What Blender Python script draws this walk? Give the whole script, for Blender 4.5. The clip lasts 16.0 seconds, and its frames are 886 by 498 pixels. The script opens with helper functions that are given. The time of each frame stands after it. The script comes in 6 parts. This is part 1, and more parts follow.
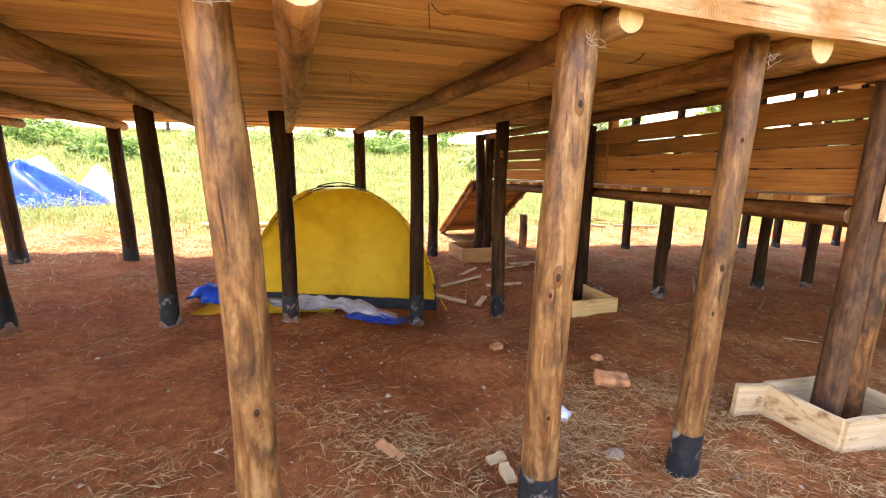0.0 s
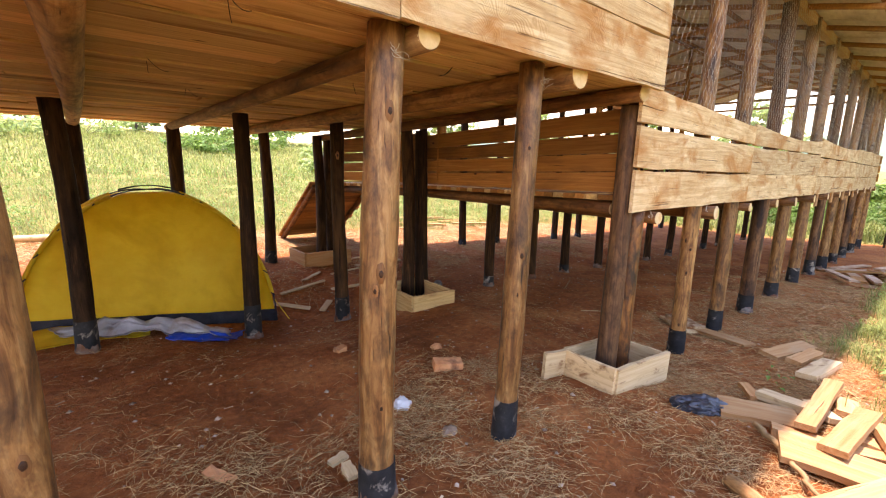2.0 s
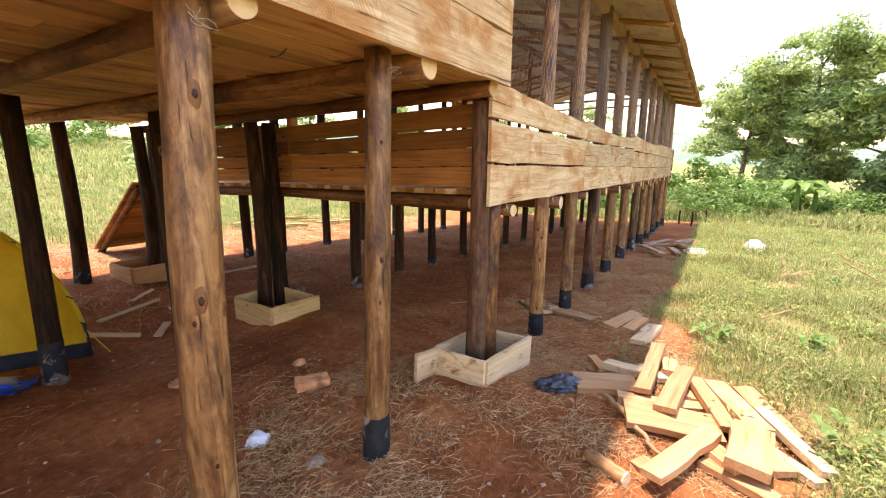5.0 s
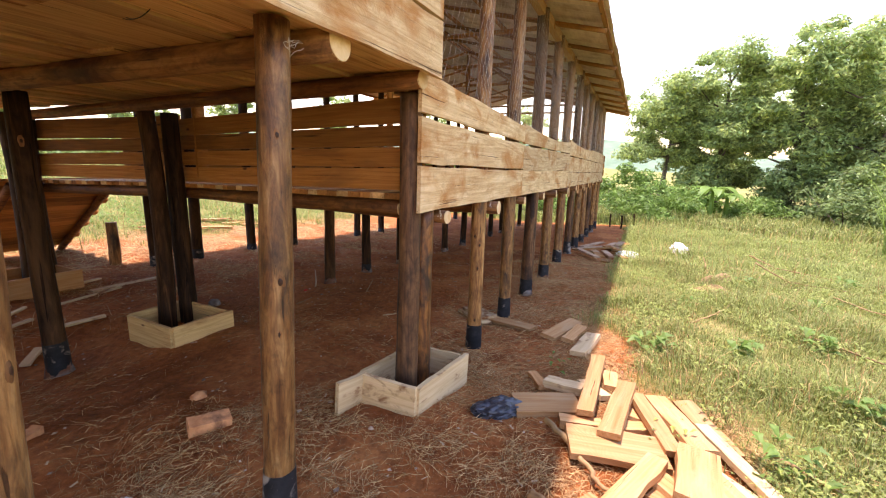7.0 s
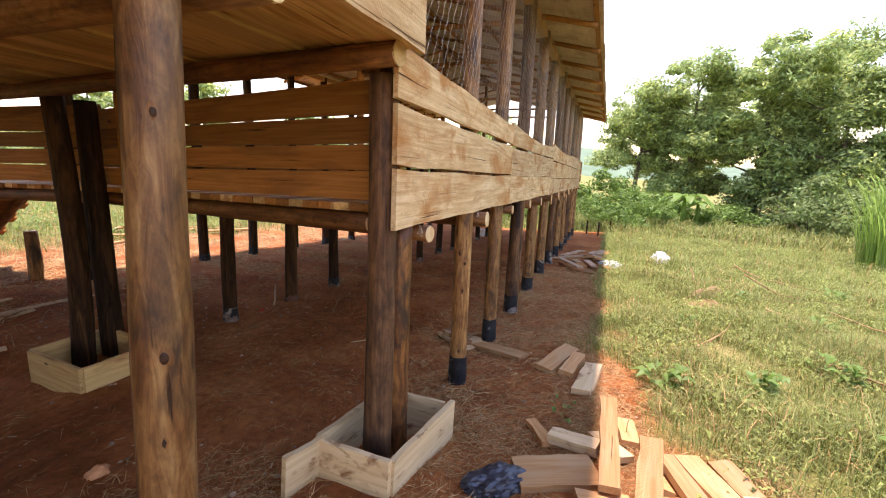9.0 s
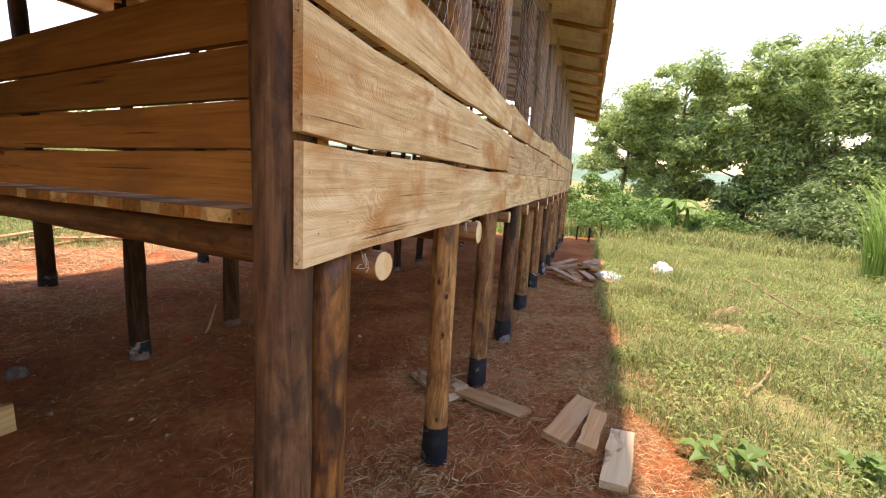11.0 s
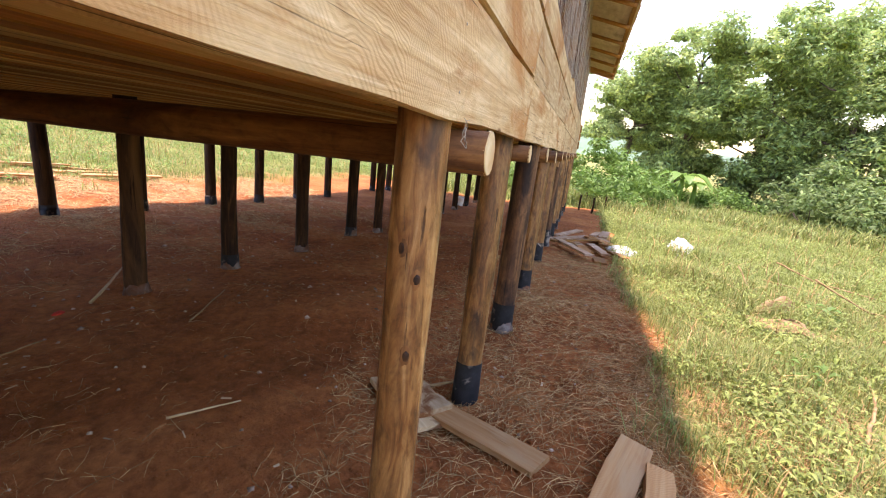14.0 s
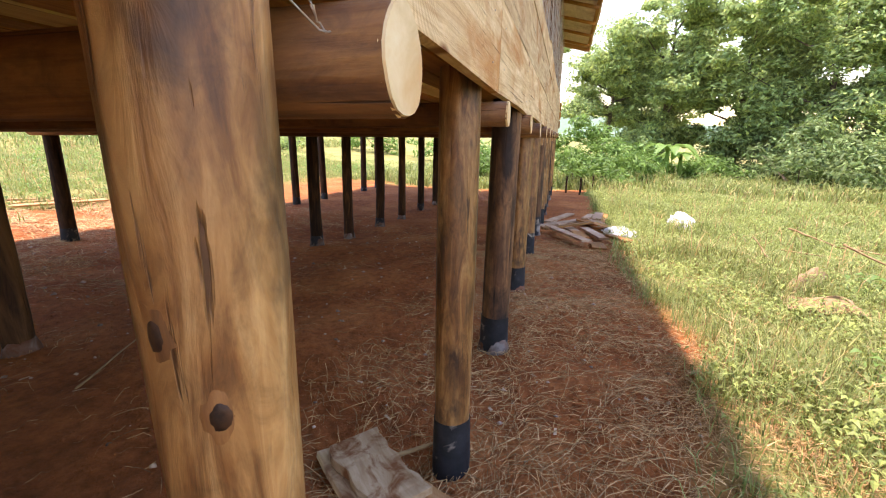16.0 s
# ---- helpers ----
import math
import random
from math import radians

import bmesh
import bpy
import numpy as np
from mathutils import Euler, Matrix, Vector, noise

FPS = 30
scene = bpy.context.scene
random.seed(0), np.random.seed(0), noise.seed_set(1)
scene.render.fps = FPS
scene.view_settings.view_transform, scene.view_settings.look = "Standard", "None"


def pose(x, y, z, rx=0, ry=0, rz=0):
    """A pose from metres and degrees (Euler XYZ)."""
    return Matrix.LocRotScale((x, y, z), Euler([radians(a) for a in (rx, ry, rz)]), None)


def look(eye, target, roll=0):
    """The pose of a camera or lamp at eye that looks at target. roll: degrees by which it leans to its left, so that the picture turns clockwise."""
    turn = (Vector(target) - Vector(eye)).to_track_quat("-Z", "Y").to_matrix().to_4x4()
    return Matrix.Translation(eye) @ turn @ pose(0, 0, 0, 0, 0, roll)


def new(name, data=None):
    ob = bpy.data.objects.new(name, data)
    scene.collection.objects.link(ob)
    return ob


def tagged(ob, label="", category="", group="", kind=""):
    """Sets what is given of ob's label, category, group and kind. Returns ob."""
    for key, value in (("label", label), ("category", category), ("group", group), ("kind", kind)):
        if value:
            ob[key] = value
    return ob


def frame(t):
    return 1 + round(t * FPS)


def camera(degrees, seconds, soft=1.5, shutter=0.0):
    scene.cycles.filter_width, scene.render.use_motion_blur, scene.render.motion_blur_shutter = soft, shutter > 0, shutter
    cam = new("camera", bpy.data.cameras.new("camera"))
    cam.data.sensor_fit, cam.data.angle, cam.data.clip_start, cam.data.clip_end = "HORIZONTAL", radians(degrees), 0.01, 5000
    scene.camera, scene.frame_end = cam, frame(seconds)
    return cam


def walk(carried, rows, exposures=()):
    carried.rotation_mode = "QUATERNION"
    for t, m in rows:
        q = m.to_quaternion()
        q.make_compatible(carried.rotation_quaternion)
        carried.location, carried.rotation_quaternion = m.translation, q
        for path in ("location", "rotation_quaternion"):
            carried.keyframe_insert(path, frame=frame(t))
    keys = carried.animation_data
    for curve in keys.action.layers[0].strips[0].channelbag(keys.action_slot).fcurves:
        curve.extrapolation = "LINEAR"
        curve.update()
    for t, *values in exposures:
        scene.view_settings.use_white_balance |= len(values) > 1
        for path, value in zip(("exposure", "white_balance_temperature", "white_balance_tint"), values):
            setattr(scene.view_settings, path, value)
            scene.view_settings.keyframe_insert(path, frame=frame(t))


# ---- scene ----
cam = camera(92.0, 16.0, soft=1.15)
METRES, EYE, TILT, LEAN, TURN = 4.447, 1.45, 0.0, 0.0, -20.3
ROWS = [
    (0.0, 0.0, 0.0, 0.0, 0.04, -11.64, -0.2),
    (0.5, 0.0047, -0.0074, 0.002, -5.93, -11.51, -0.37),
    (1.0, 0.0103, -0.0118, 0.0016, -10.75, -11.35, -0.31),
    (1.5, 0.0164, -0.0144, 0.0013, -15.7, -11.32, -0.67),
    (2.0, 0.0207, -0.0163, 0.0009, -20.03, -11.24, -0.91),
    (2.5, 0.0245, -0.0193, 0.0013, -24.26, -11.17, -1.19),
    (3.0, 0.0234, -0.0166, -0.0001, -26.97, -11.38, -1.49),
    (3.5, 0.0352, -0.0028, 0.0016, -28.51, -11.44, -1.26),
    (4.0, 0.0535, 0.004, 0.0016, -30.77, -11.49, -0.89),
    (4.5, 0.0601, 0.0076, -0.0009, -33.01, -11.56, -0.61),
    (5.0, 0.0548, 0.0168, 0.0024, -37.62, -11.74, -0.42),
    (7.5, 0.1348, 0.086, 0.0014, -46.06, -11.26, -1.86),
    (8.0, 0.1429, 0.1142, 0.0025, -47.05, -11.09, -1.95),
    (8.5, 0.1665, 0.1379, -0.0006, -48.07, -10.84, -1.95),
    (9.0, 0.2127, 0.1694, -0.0009, -48.9, -10.7, -2.32),
    (11.5, 0.4387, 0.345, -0.0245, -52.62, -10.11, -3.85),
    (12.0, 0.4811, 0.3757, -0.0383, -55.03, -9.83, -4.48),
    (12.5, 0.5241, 0.395, -0.0513, -54.58, -9.88, -5.99),
    (13.0, 0.5617, 0.4107, -0.0594, -51.81, -10.86, -9.26),
    (13.5, 0.589, 0.4412, -0.0683, -51.77, -12.79, -7.09),
    (14.0, 0.61, 0.4619, -0.0805, -51.42, -14.79, -6.34),
    (14.5, 0.6626, 0.478, -0.0948, -50.5, -16.41, -5.58),
    (15.0, 0.7057, 0.4933, -0.103, -50.73, -16.77, -3.52),
    (15.5, 0.7312, 0.5218, -0.1103, -53.31, -16.72, -1.19),
    (16.0, 0.7547, 0.5333, -0.1051, -54.19, -15.23, -1.2),
]
walk(cam, [(t, pose(0, 0, EYE, TILT, LEAN, TURN) @ pose(METRES * x, METRES * y, METRES * z, 90 + pitch, roll, yaw)) for t, x, y, z, yaw, pitch, roll in ROWS], exposures=[(0.0, 3.35, 7000, 35), (2.0, 2.8, 7000, 36), (5.0, 2.65, 6850, 36), (9.0, 2.28, 6850, 37), (12.5, 2.22, 6900, 35), (13.5, 2.3, 6800, 34), (14.5, 2.85, 6700, 35), (15.0, 3.0, 6700, 35), (16.0, 2.6, 6700, 34)])

from math import cos, sin

# ---- world, sun, exposure ----
world = bpy.data.worlds.new("world")
scene.world = world
world.use_nodes = True
wn = world.node_tree
sky = wn.nodes.new("ShaderNodeTexSky")
sky.sky_type = "NISHITA"
sky.sun_disc = False
SUN_EL, SUN_AZ = radians(84.3), radians(0)
sky.sun_elevation, sky.sun_rotation = SUN_EL, SUN_AZ
sky.air_density, sky.dust_density, sky.ozone_density = 2.0, 0.5, 1.0
sky.altitude = 1200
bg = wn.nodes["Background"]
wn.links.new(sky.outputs[0], bg.inputs[0])
bg.inputs[1].default_value = 0.095
sun = new("sun", bpy.data.lights.new("sun", "SUN"))
sun.data.energy, sun.data.angle, sun.data.color = 1.9, radians(1.6), (1.0, 0.95, 0.88)
sun.matrix_world = look((0, 0.10 * 30, 30), (0, 0, 0))

# ---- helpers ----
rng = np.random.default_rng(7)
random.seed(7)


def mesh_of(name, verts, faces, material=None, smooth=False):
    me = bpy.data.meshes.new(name)
    me.from_pydata([tuple(map(float, v)) for v in verts], [], faces)
    me.update()
    if material:
        me.materials.append(material)
    if smooth:
        me.polygons.foreach_set("use_smooth", [True] * len(me.polygons))
    return me


def mesh_polys(name, quads, material, smooth=False):
    """quads: array (n, k, 3), n loose faces of k corners."""
    n, k, _ = quads.shape
    me = bpy.data.meshes.new(name)
    me.vertices.add(n * k)
    me.vertices.foreach_set("co", quads.astype(np.float32).ravel())
    me.loops.add(n * k)
    me.loops.foreach_set("vertex_index", np.arange(n * k, dtype=np.int32))
    me.polygons.add(n)
    me.polygons.foreach_set("loop_start", np.arange(0, n * k, k, dtype=np.int32))
    me.polygons.foreach_set("use_smooth", np.full(n, smooth))
    me.materials.append(material)
    me.update(calc_edges=True)
    return me


def part(name, me, parent, label="", m=None):
    ob = new(name, me)
    ob.parent = parent
    if m is not None:
        ob.matrix_basis = m
    if label:
        ob["label"] = label
    return ob


def thing(name, m, label, category, group="", kind="", me=None):
    ob = new(name, me)
    ob.matrix_basis = m
    return tagged(ob, label, category, group, kind)


def wave(x, y, seed, size, octaves=3):
    """Smooth random heights, about -1 to 1."""
    r = np.random.default_rng(seed)
    out, amp = 0.0, 1.0
    for o in range(octaves):
        for k in range(4):
            a, p = r.uniform(0, 6.283), r.uniform(0, 6.283)
            f = 6.283 / size * 2 ** o * r.uniform(0.7, 1.3)
            out = out + amp * 0.4 * np.sin(f * (np.cos(a) * x + np.sin(a) * y) + p)
        amp *= 0.5
    return out


def ramp_of(v, a, b):
    t = np.clip((v - a) / (b - a), 0, 1)
    return t * t * (3 - 2 * t)


def ground_base(x, y):
    x, y = np.asarray(x, float), np.asarray(y, float)
    gx = -0.04 * (np.clip(x, -6, 6) - 1) - 0.06 * (np.clip(x, 6, 12) - 6) - 0.03 * (np.clip(x, 12, 34) - 12)
    gx = gx - np.clip(gx, 0, 1) * ramp_of(y, 8, 14)
    gy = np.interp(y, [-30, -8, 0, 1.3, 4.2, 6.9, 9.5, 12, 16, 30, 70, 110, 400], [-0.6, -0.1, 0, -0.03, -0.17, -0.10, 0.0, 0.12, 0.42, 1.6, 5.6, 7.0, 7.0])
    left = ramp_of(-x, 0.5, 3.5) * ramp_of(y, 2.5, 6) * 0.12
    hollow = 0.27 * np.exp(-((x - 1.9) / 1.2) ** 2 - ((y - 4.75) / 1.0) ** 2)
    rut = 0.14 * np.exp(-((y - 1.5) / 0.75) ** 2) * ramp_of(x, 2.2, 4.2) * (1 - ramp_of(x, 5.6, 9))
    return gx + gy + left - hollow - rut


def ground_z(x, y):
    return ground_base(x, y) + 0.018 * wave(x, y, 3, 1.6) + 0.006 * wave(x, y, 5, 0.35, 2)


def grassy(x, y):
    """1 in the field, 0 on the bare earth round the house."""
    x, y = np.asarray(x, float), np.asarray(y, float)
    n = 0.35 * wave(x, y, 11, 2.2)
    near = ramp_of(0.34 - 0.24 * np.clip(5.3 - x, 0, 8) - y + n * 0.45, -0.08, 0.24)
    far = ramp_of(y - 9.0 + 0.22 * np.clip(-x - 1, 0, 5) + n * 1.6, -0.6, 1.6)
    right = ramp_of(x - 18.6 + n, -0.4, 0.8)
    left = ramp_of(-8.0 - x + n, -0.5, 1.5)
    pile = np.hypot((x - 2.95) / 0.85, (y + 0.1) / 0.62)
    return np.maximum.reduce([near, far, right, left]) * (0.08 + 0.92 * ramp_of(pile, 0.75, 1.1))


def gz(x, y):
    return float(ground_z(x, y))


# ---- materials ----
def node_material(name):
    m = bpy.data.materials.new(name)
    m.use_nodes = True
    nt = m.node_tree
    return m, nt, nt.nodes["Principled BSDF"], lambda a, b: nt.links.new(a, b)


def ramp_node(nt, stops):
    r = nt.nodes.new("ShaderNodeValToRGB")
    r.color_ramp.elements[0].position, r.color_ramp.elements[0].color = stops[0][0], (*stops[0][1], 1)
    r.color_ramp.elements[1].position, r.color_ramp.elements[1].color = stops[-1][0], (*stops[-1][1], 1)
    for p, c in stops[1:-1]:
        e = r.color_ramp.elements.new(p)
        e.color = (*c, 1)
    return r


def noise_node(nt, vec, scale, detail=5, rough=0.6, dist=0.0):
    n = nt.nodes.new("ShaderNodeTexNoise")
    n.inputs["Scale"].default_value, n.inputs["Detail"].default_value = scale, detail
    n.inputs["Roughness"].default_value, n.inputs["Distortion"].default_value = rough, dist
    nt.links.new(vec, n.inputs["Vector"])
    return n


def mixed(nt, kind, fac, a, b):
    m = nt.nodes.new("ShaderNodeMix")
    m.data_type, m.blend_type = "RGBA", kind
    for sock, v in ((m.inputs[0], fac), (m.inputs[6], a), (m.inputs[7], b)):
        if hasattr(v, "is_linked"):
            nt.links.new(v, sock)
        else:
            sock.default_value = v if isinstance(v, (int, float)) else (*v, 1)
    return m.outputs[2]


def surface(name, stops, stretch=(1, 1, 1), scale=6.0, detail=7, dist=0.0, stain=None, stain_scale=1.5, stain_at=(0.5, 0.7), rough=0.85,
            bump=0.25, bump_dist=0.004, metal=0.0, island=False, vary=0.25, knots=None, spec=0.3, trans=0.0, figure=None, cracks=None, stain_stretch=(1, 1, 1), saw=None, mottle=0.0):
    m, nt, bsdf, link = node_material(name)
    tc = nt.nodes.new("ShaderNodeTexCoord")
    info = nt.nodes.new("ShaderNodeObjectInfo")
    geo = nt.nodes.new("ShaderNodeNewGeometry")
    rnd = geo.outputs["Random Per Island"] if island else info.outputs["Random"]
    add = nt.nodes.new("ShaderNodeVectorMath")
    add.operation = "MULTIPLY_ADD"
    add.inputs[1].default_value = (37.0, 53.0, 71.0)
    link(rnd, add.inputs[0])
    link(tc.outputs["Object"], add.inputs[2])
    mp = nt.nodes.new("ShaderNodeMapping")
    mp.inputs["Scale"].default_value = stretch
    link(add.outputs[0], mp.inputs[0])
    fine = noise_node(nt, mp.outputs[0], scale, detail, 0.62, dist)
    r = ramp_node(nt, stops)
    link(fine.outputs[0], r.inputs[0])
    col = r.outputs[0]
    if figure:
        fm = nt.nodes.new("ShaderNodeMapping")
        fm.inputs["Scale"].default_value = figure[0]
        link(add.outputs[0], fm.inputs[0])
        fn = noise_node(nt, fm.outputs[0], 1.0, 2.5, 0.5, 0.5)
        mul = nt.nodes.new("ShaderNodeMath")
        mul.operation = "MULTIPLY"
        mul.inputs[1].default_value = figure[1]
        link(fn.outputs[0], mul.inputs[0])
        sn = nt.nodes.new("ShaderNodeMath")
        sn.operation = "SINE"
        link(mul.outputs[0], sn.inputs[0])
        fr = ramp_node(nt, [(0.0, figure[3]), (1.0, (1.08, 1.08, 1.08))])
        up = nt.nodes.new("ShaderNodeMapRange")
        up.inputs[1].default_value, up.inputs[2].default_value = -1.0, 1.0
        link(sn.outputs[0], up.inputs[0])
        link(up.outputs[0], fr.inputs[0])
        col = mixed(nt, "MULTIPLY", figure[2], col, fr.outputs[0])
    if stain:
        sm = nt.nodes.new("ShaderNodeMapping")
        sm.inputs["Scale"].default_value = stain_stretch
        link(add.outputs[0], sm.inputs[0])
        s = noise_node(nt, sm.outputs[0], stain_scale, 5, 0.6, 0.6)
        sr = ramp_node(nt, [(stain_at[0], (0, 0, 0)), (stain_at[1], (1, 1, 1))])
        link(s.outputs[0], sr.inputs[0])
        col = mixed(nt, "MIX", sr.outputs[0], col, stain)
    if mottle:
        mm = nt.nodes.new("ShaderNodeMapping")
        mm.inputs["Scale"].default_value = (1.0, 1.0, 0.55) if stretch[2] < stretch[0] else (0.55, 1.0, 1.0)
        link(add.outputs[0], mm.inputs[0])
        mo = noise_node(nt, mm.outputs[0], 19.0, 6, 0.68, 0.8)
        mor = ramp_node(nt, [(0.32, (0.30, 0.25, 0.20)), (0.52, (0.92, 0.90, 0.88)), (0.72, (1.22, 1.20, 1.15))])
        link(mo.outputs[0], mor.inputs[0])
        col = mixed(nt, "MULTIPLY", mottle, col, mor.outputs[0])
    marks = None
    if saw:
        wv = nt.nodes.new("ShaderNodeTexWave")
        wv.bands_direction = "DIAGONAL"
        wv.inputs["Scale"].default_value, wv.inputs["Distortion"].default_value = saw[0], 130.0
        wv.inputs["Detail"].default_value, wv.inputs["Detail Scale"].default_value = 3.0, 0.06
        link(add.outputs[0], wv.inputs["Vector"])
        pm = noise_node(nt, add.outputs[0], 3.2, 3, 0.55, 0.4)
        pr = ramp_node(nt, [(0.40, (0, 0, 0)), (0.62, (1, 1, 1))])
        link(pm.outputs[0], pr.inputs[0])
        wr = ramp_node(nt, [(0.15, (0.70, 0.58, 0.44)), (0.6, (1.05, 1.04, 1.02))])
        link(wv.outputs["Fac"], wr.inputs[0])
        marks = mixed(nt, "MIX", pr.outputs[0], (1.0, 1.0, 1.0), wr.outputs[0])
        col = mixed(nt, "MULTIPLY", saw[1], col, marks)
    crack = None
    if cracks:
        cm = nt.nodes.new("ShaderNodeMapping")
        cm.inputs["Scale"].default_value = cracks[0]
        link(add.outputs[0], cm.inputs[0])
        cn = noise_node(nt, cm.outputs[0], 1.0, 4, 0.55, 0.3)
        crack = ramp_node(nt, [(cracks[1], (1, 1, 1)), (cracks[1] + 0.05, (0.25, 0.2, 0.17))])
        link(cn.outputs[0], crack.inputs[0])
        col = mixed(nt, "MULTIPLY", 1.0, col, crack.outputs[0])
    if knots:
        v = nt.nodes.new("ShaderNodeTexVoronoi")
        v.inputs["Scale"].default_value = knots[0]
        km = nt.nodes.new("ShaderNodeMapping")
        km.inputs["Scale"].default_value = knots[1]
        link(add.outputs[0], km.inputs[0])
        link(km.outputs[0], v.inputs["Vector"])
        kr = ramp_node(nt, [(knots[2] * 0.55, (1, 1, 1)), (knots[2], (0, 0, 0))])
        link(v.outputs["Distance"], kr.inputs[0])
        col = mixed(nt, "MIX", kr.outputs[0], col, knots[3])
    if vary:
        hsv = nt.nodes.new("ShaderNodeHueSaturation")
        mr = nt.nodes.new("ShaderNodeMapRange")
        mr.inputs[3].default_value, mr.inputs[4].default_value = 1 - vary, 1 + vary
        link(rnd, mr.inputs[0])
        link(mr.outputs[0], hsv.inputs["Value"])
        link(col, hsv.inputs["Color"])
        col = hsv.outputs[0]
    link(col, bsdf.inputs["Base Color"])
    bsdf.inputs["Roughness"].default_value = rough
    bsdf.inputs["Metallic"].default_value = metal
    bsdf.inputs["Specular IOR Level"].default_value = spec
    if bump:
        b = nt.nodes.new("ShaderNodeBump")
        b.inputs["Strength"].default_value, b.inputs["Distance"].default_value = bump, bump_dist
        link(fine.outputs[0], b.inputs["Height"])
        last = b
        if marks is not None:
            b3 = nt.nodes.new("ShaderNodeBump")
            b3.inputs["Strength"].default_value, b3.inputs["Distance"].default_value = 0.35, 0.002
            link(marks, b3.inputs["Height"])
            link(last.outputs[0], b3.inputs["Normal"])
            last = b3
        if crack:
            b2 = nt.nodes.new("ShaderNodeBump")
            b2.inputs["Strength"].default_value, b2.inputs["Distance"].default_value = 0.7, 0.006
            link(crack.outputs[0], b2.inputs["Height"])
            link(last.outputs[0], b2.inputs["Normal"])
            last = b2
        link(last.outputs[0], bsdf.inputs["Normal"])
    if trans:
        tb = nt.nodes.new("ShaderNodeBsdfTranslucent")
        link(col, tb.inputs[0])
        mx = nt.nodes.new("ShaderNodeMixShader")
        mx.inputs[0].default_value = trans
        link(bsdf.outputs[0], mx.inputs[1])
        link(tb.outputs[0], mx.inputs[2])
        link(mx.outputs[0], nt.nodes["Material Output"].inputs[0])
    return m


M_PLANK = surface("sawn_pine", [(0.27, (0.48, 0.29, 0.125)), (0.48, (0.65, 0.46, 0.235)), (0.72, (0.77, 0.60, 0.36))], (1.0, 24, 24), 2.0, 10, 0.7,
                  stain=(0.46, 0.215, 0.062), stain_scale=2.3, stain_at=(0.49, 0.66), stain_stretch=(1.0, 1.9, 1.9), rough=0.85, bump=0.9, bump_dist=0.006, vary=0.12,
                  knots=(1.5, (1.0, 2.2, 0.01), 0.07, (0.20, 0.075, 0.022)), figure=((0.55, 4.5, 4.5), 46.0, 0.36, (0.68, 0.48, 0.28)), cracks=((1.1, 62, 62), 0.65), saw=(44.0, 0.62), mottle=0.2)
M_DECK = surface("old_sawn_pine", [(0.2, (0.42, 0.245, 0.08)), (0.5, (0.62, 0.41, 0.165)), (0.85, (0.74, 0.54, 0.255))], (0.8, 26, 26), 2.0, 10, 0.5,
                 stain=(0.27, 0.12, 0.035), stain_scale=1.6, stain_at=(0.54, 0.70), stain_stretch=(0.8, 4.5, 4.5), rough=0.8, bump=0.45, bump_dist=0.003, vary=0.3,
                 knots=(1.8, (1.0, 2.6, 0.01), 0.08, (0.10, 0.04, 0.015)), figure=((0.5, 5, 5), 40.0, 0.2, (0.72, 0.58, 0.42)), cracks=((1.2, 60, 60), 0.65))
# darker and redder than M_PLANK; walls, slats, ramp and roof timbers
M_WALLIN = surface("dark_red_pine", [(0.2, (0.20, 0.075, 0.016)), (0.5, (0.35, 0.150, 0.034)), (0.85, (0.48, 0.24, 0.065))], (0.8, 26, 26), 2.0, 10, 0.5,
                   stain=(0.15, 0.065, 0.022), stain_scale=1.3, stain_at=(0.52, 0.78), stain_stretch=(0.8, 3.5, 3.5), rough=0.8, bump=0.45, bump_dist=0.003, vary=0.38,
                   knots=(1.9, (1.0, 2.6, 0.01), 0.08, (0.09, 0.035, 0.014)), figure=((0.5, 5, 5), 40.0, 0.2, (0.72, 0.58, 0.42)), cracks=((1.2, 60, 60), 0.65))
M_OFFCUT = surface("fresh_cut_pine", [(0.25, (0.38, 0.165, 0.052)), (0.5, (0.50, 0.26, 0.10)), (0.8, (0.58, 0.36, 0.17))], (1.0, 24, 24), 2.0, 10, 0.5,
                   stain=(0.50, 0.32, 0.16), stain_scale=2.0, stain_at=(0.52, 0.75), stain_stretch=(0.8, 3.5, 3.5), rough=0.8, bump=0.4, bump_dist=0.003, vary=0.24, figure=((0.7, 5, 5), 40.0, 0.18, (0.8, 0.64, 0.46)), cracks=((1.4, 60, 60), 0.68), saw=(36.0, 0.3))
M_POLE = surface("debarked_pole", [(0.24, (0.070, 0.027, 0.009)), (0.40, (0.20, 0.080, 0.020)), (0.54, (0.36, 0.178, 0.056)), (0.76, (0.59, 0.36, 0.145))], (12, 12, 1.9), 2.2, 12, 1.0,
                 stain=(0.048, 0.020, 0.009), stain_scale=2.4, stain_at=(0.52, 0.69), stain_stretch=(3.2, 3.2, 1.5), rough=0.5, bump=0.7, bump_dist=0.007, vary=0.2, spec=0.45,
                 figure=((7, 7, 0.55), 11.0, 0.42, (0.42, 0.32, 0.22)), cracks=((52, 52, 3.2), 0.655), mottle=0.7)
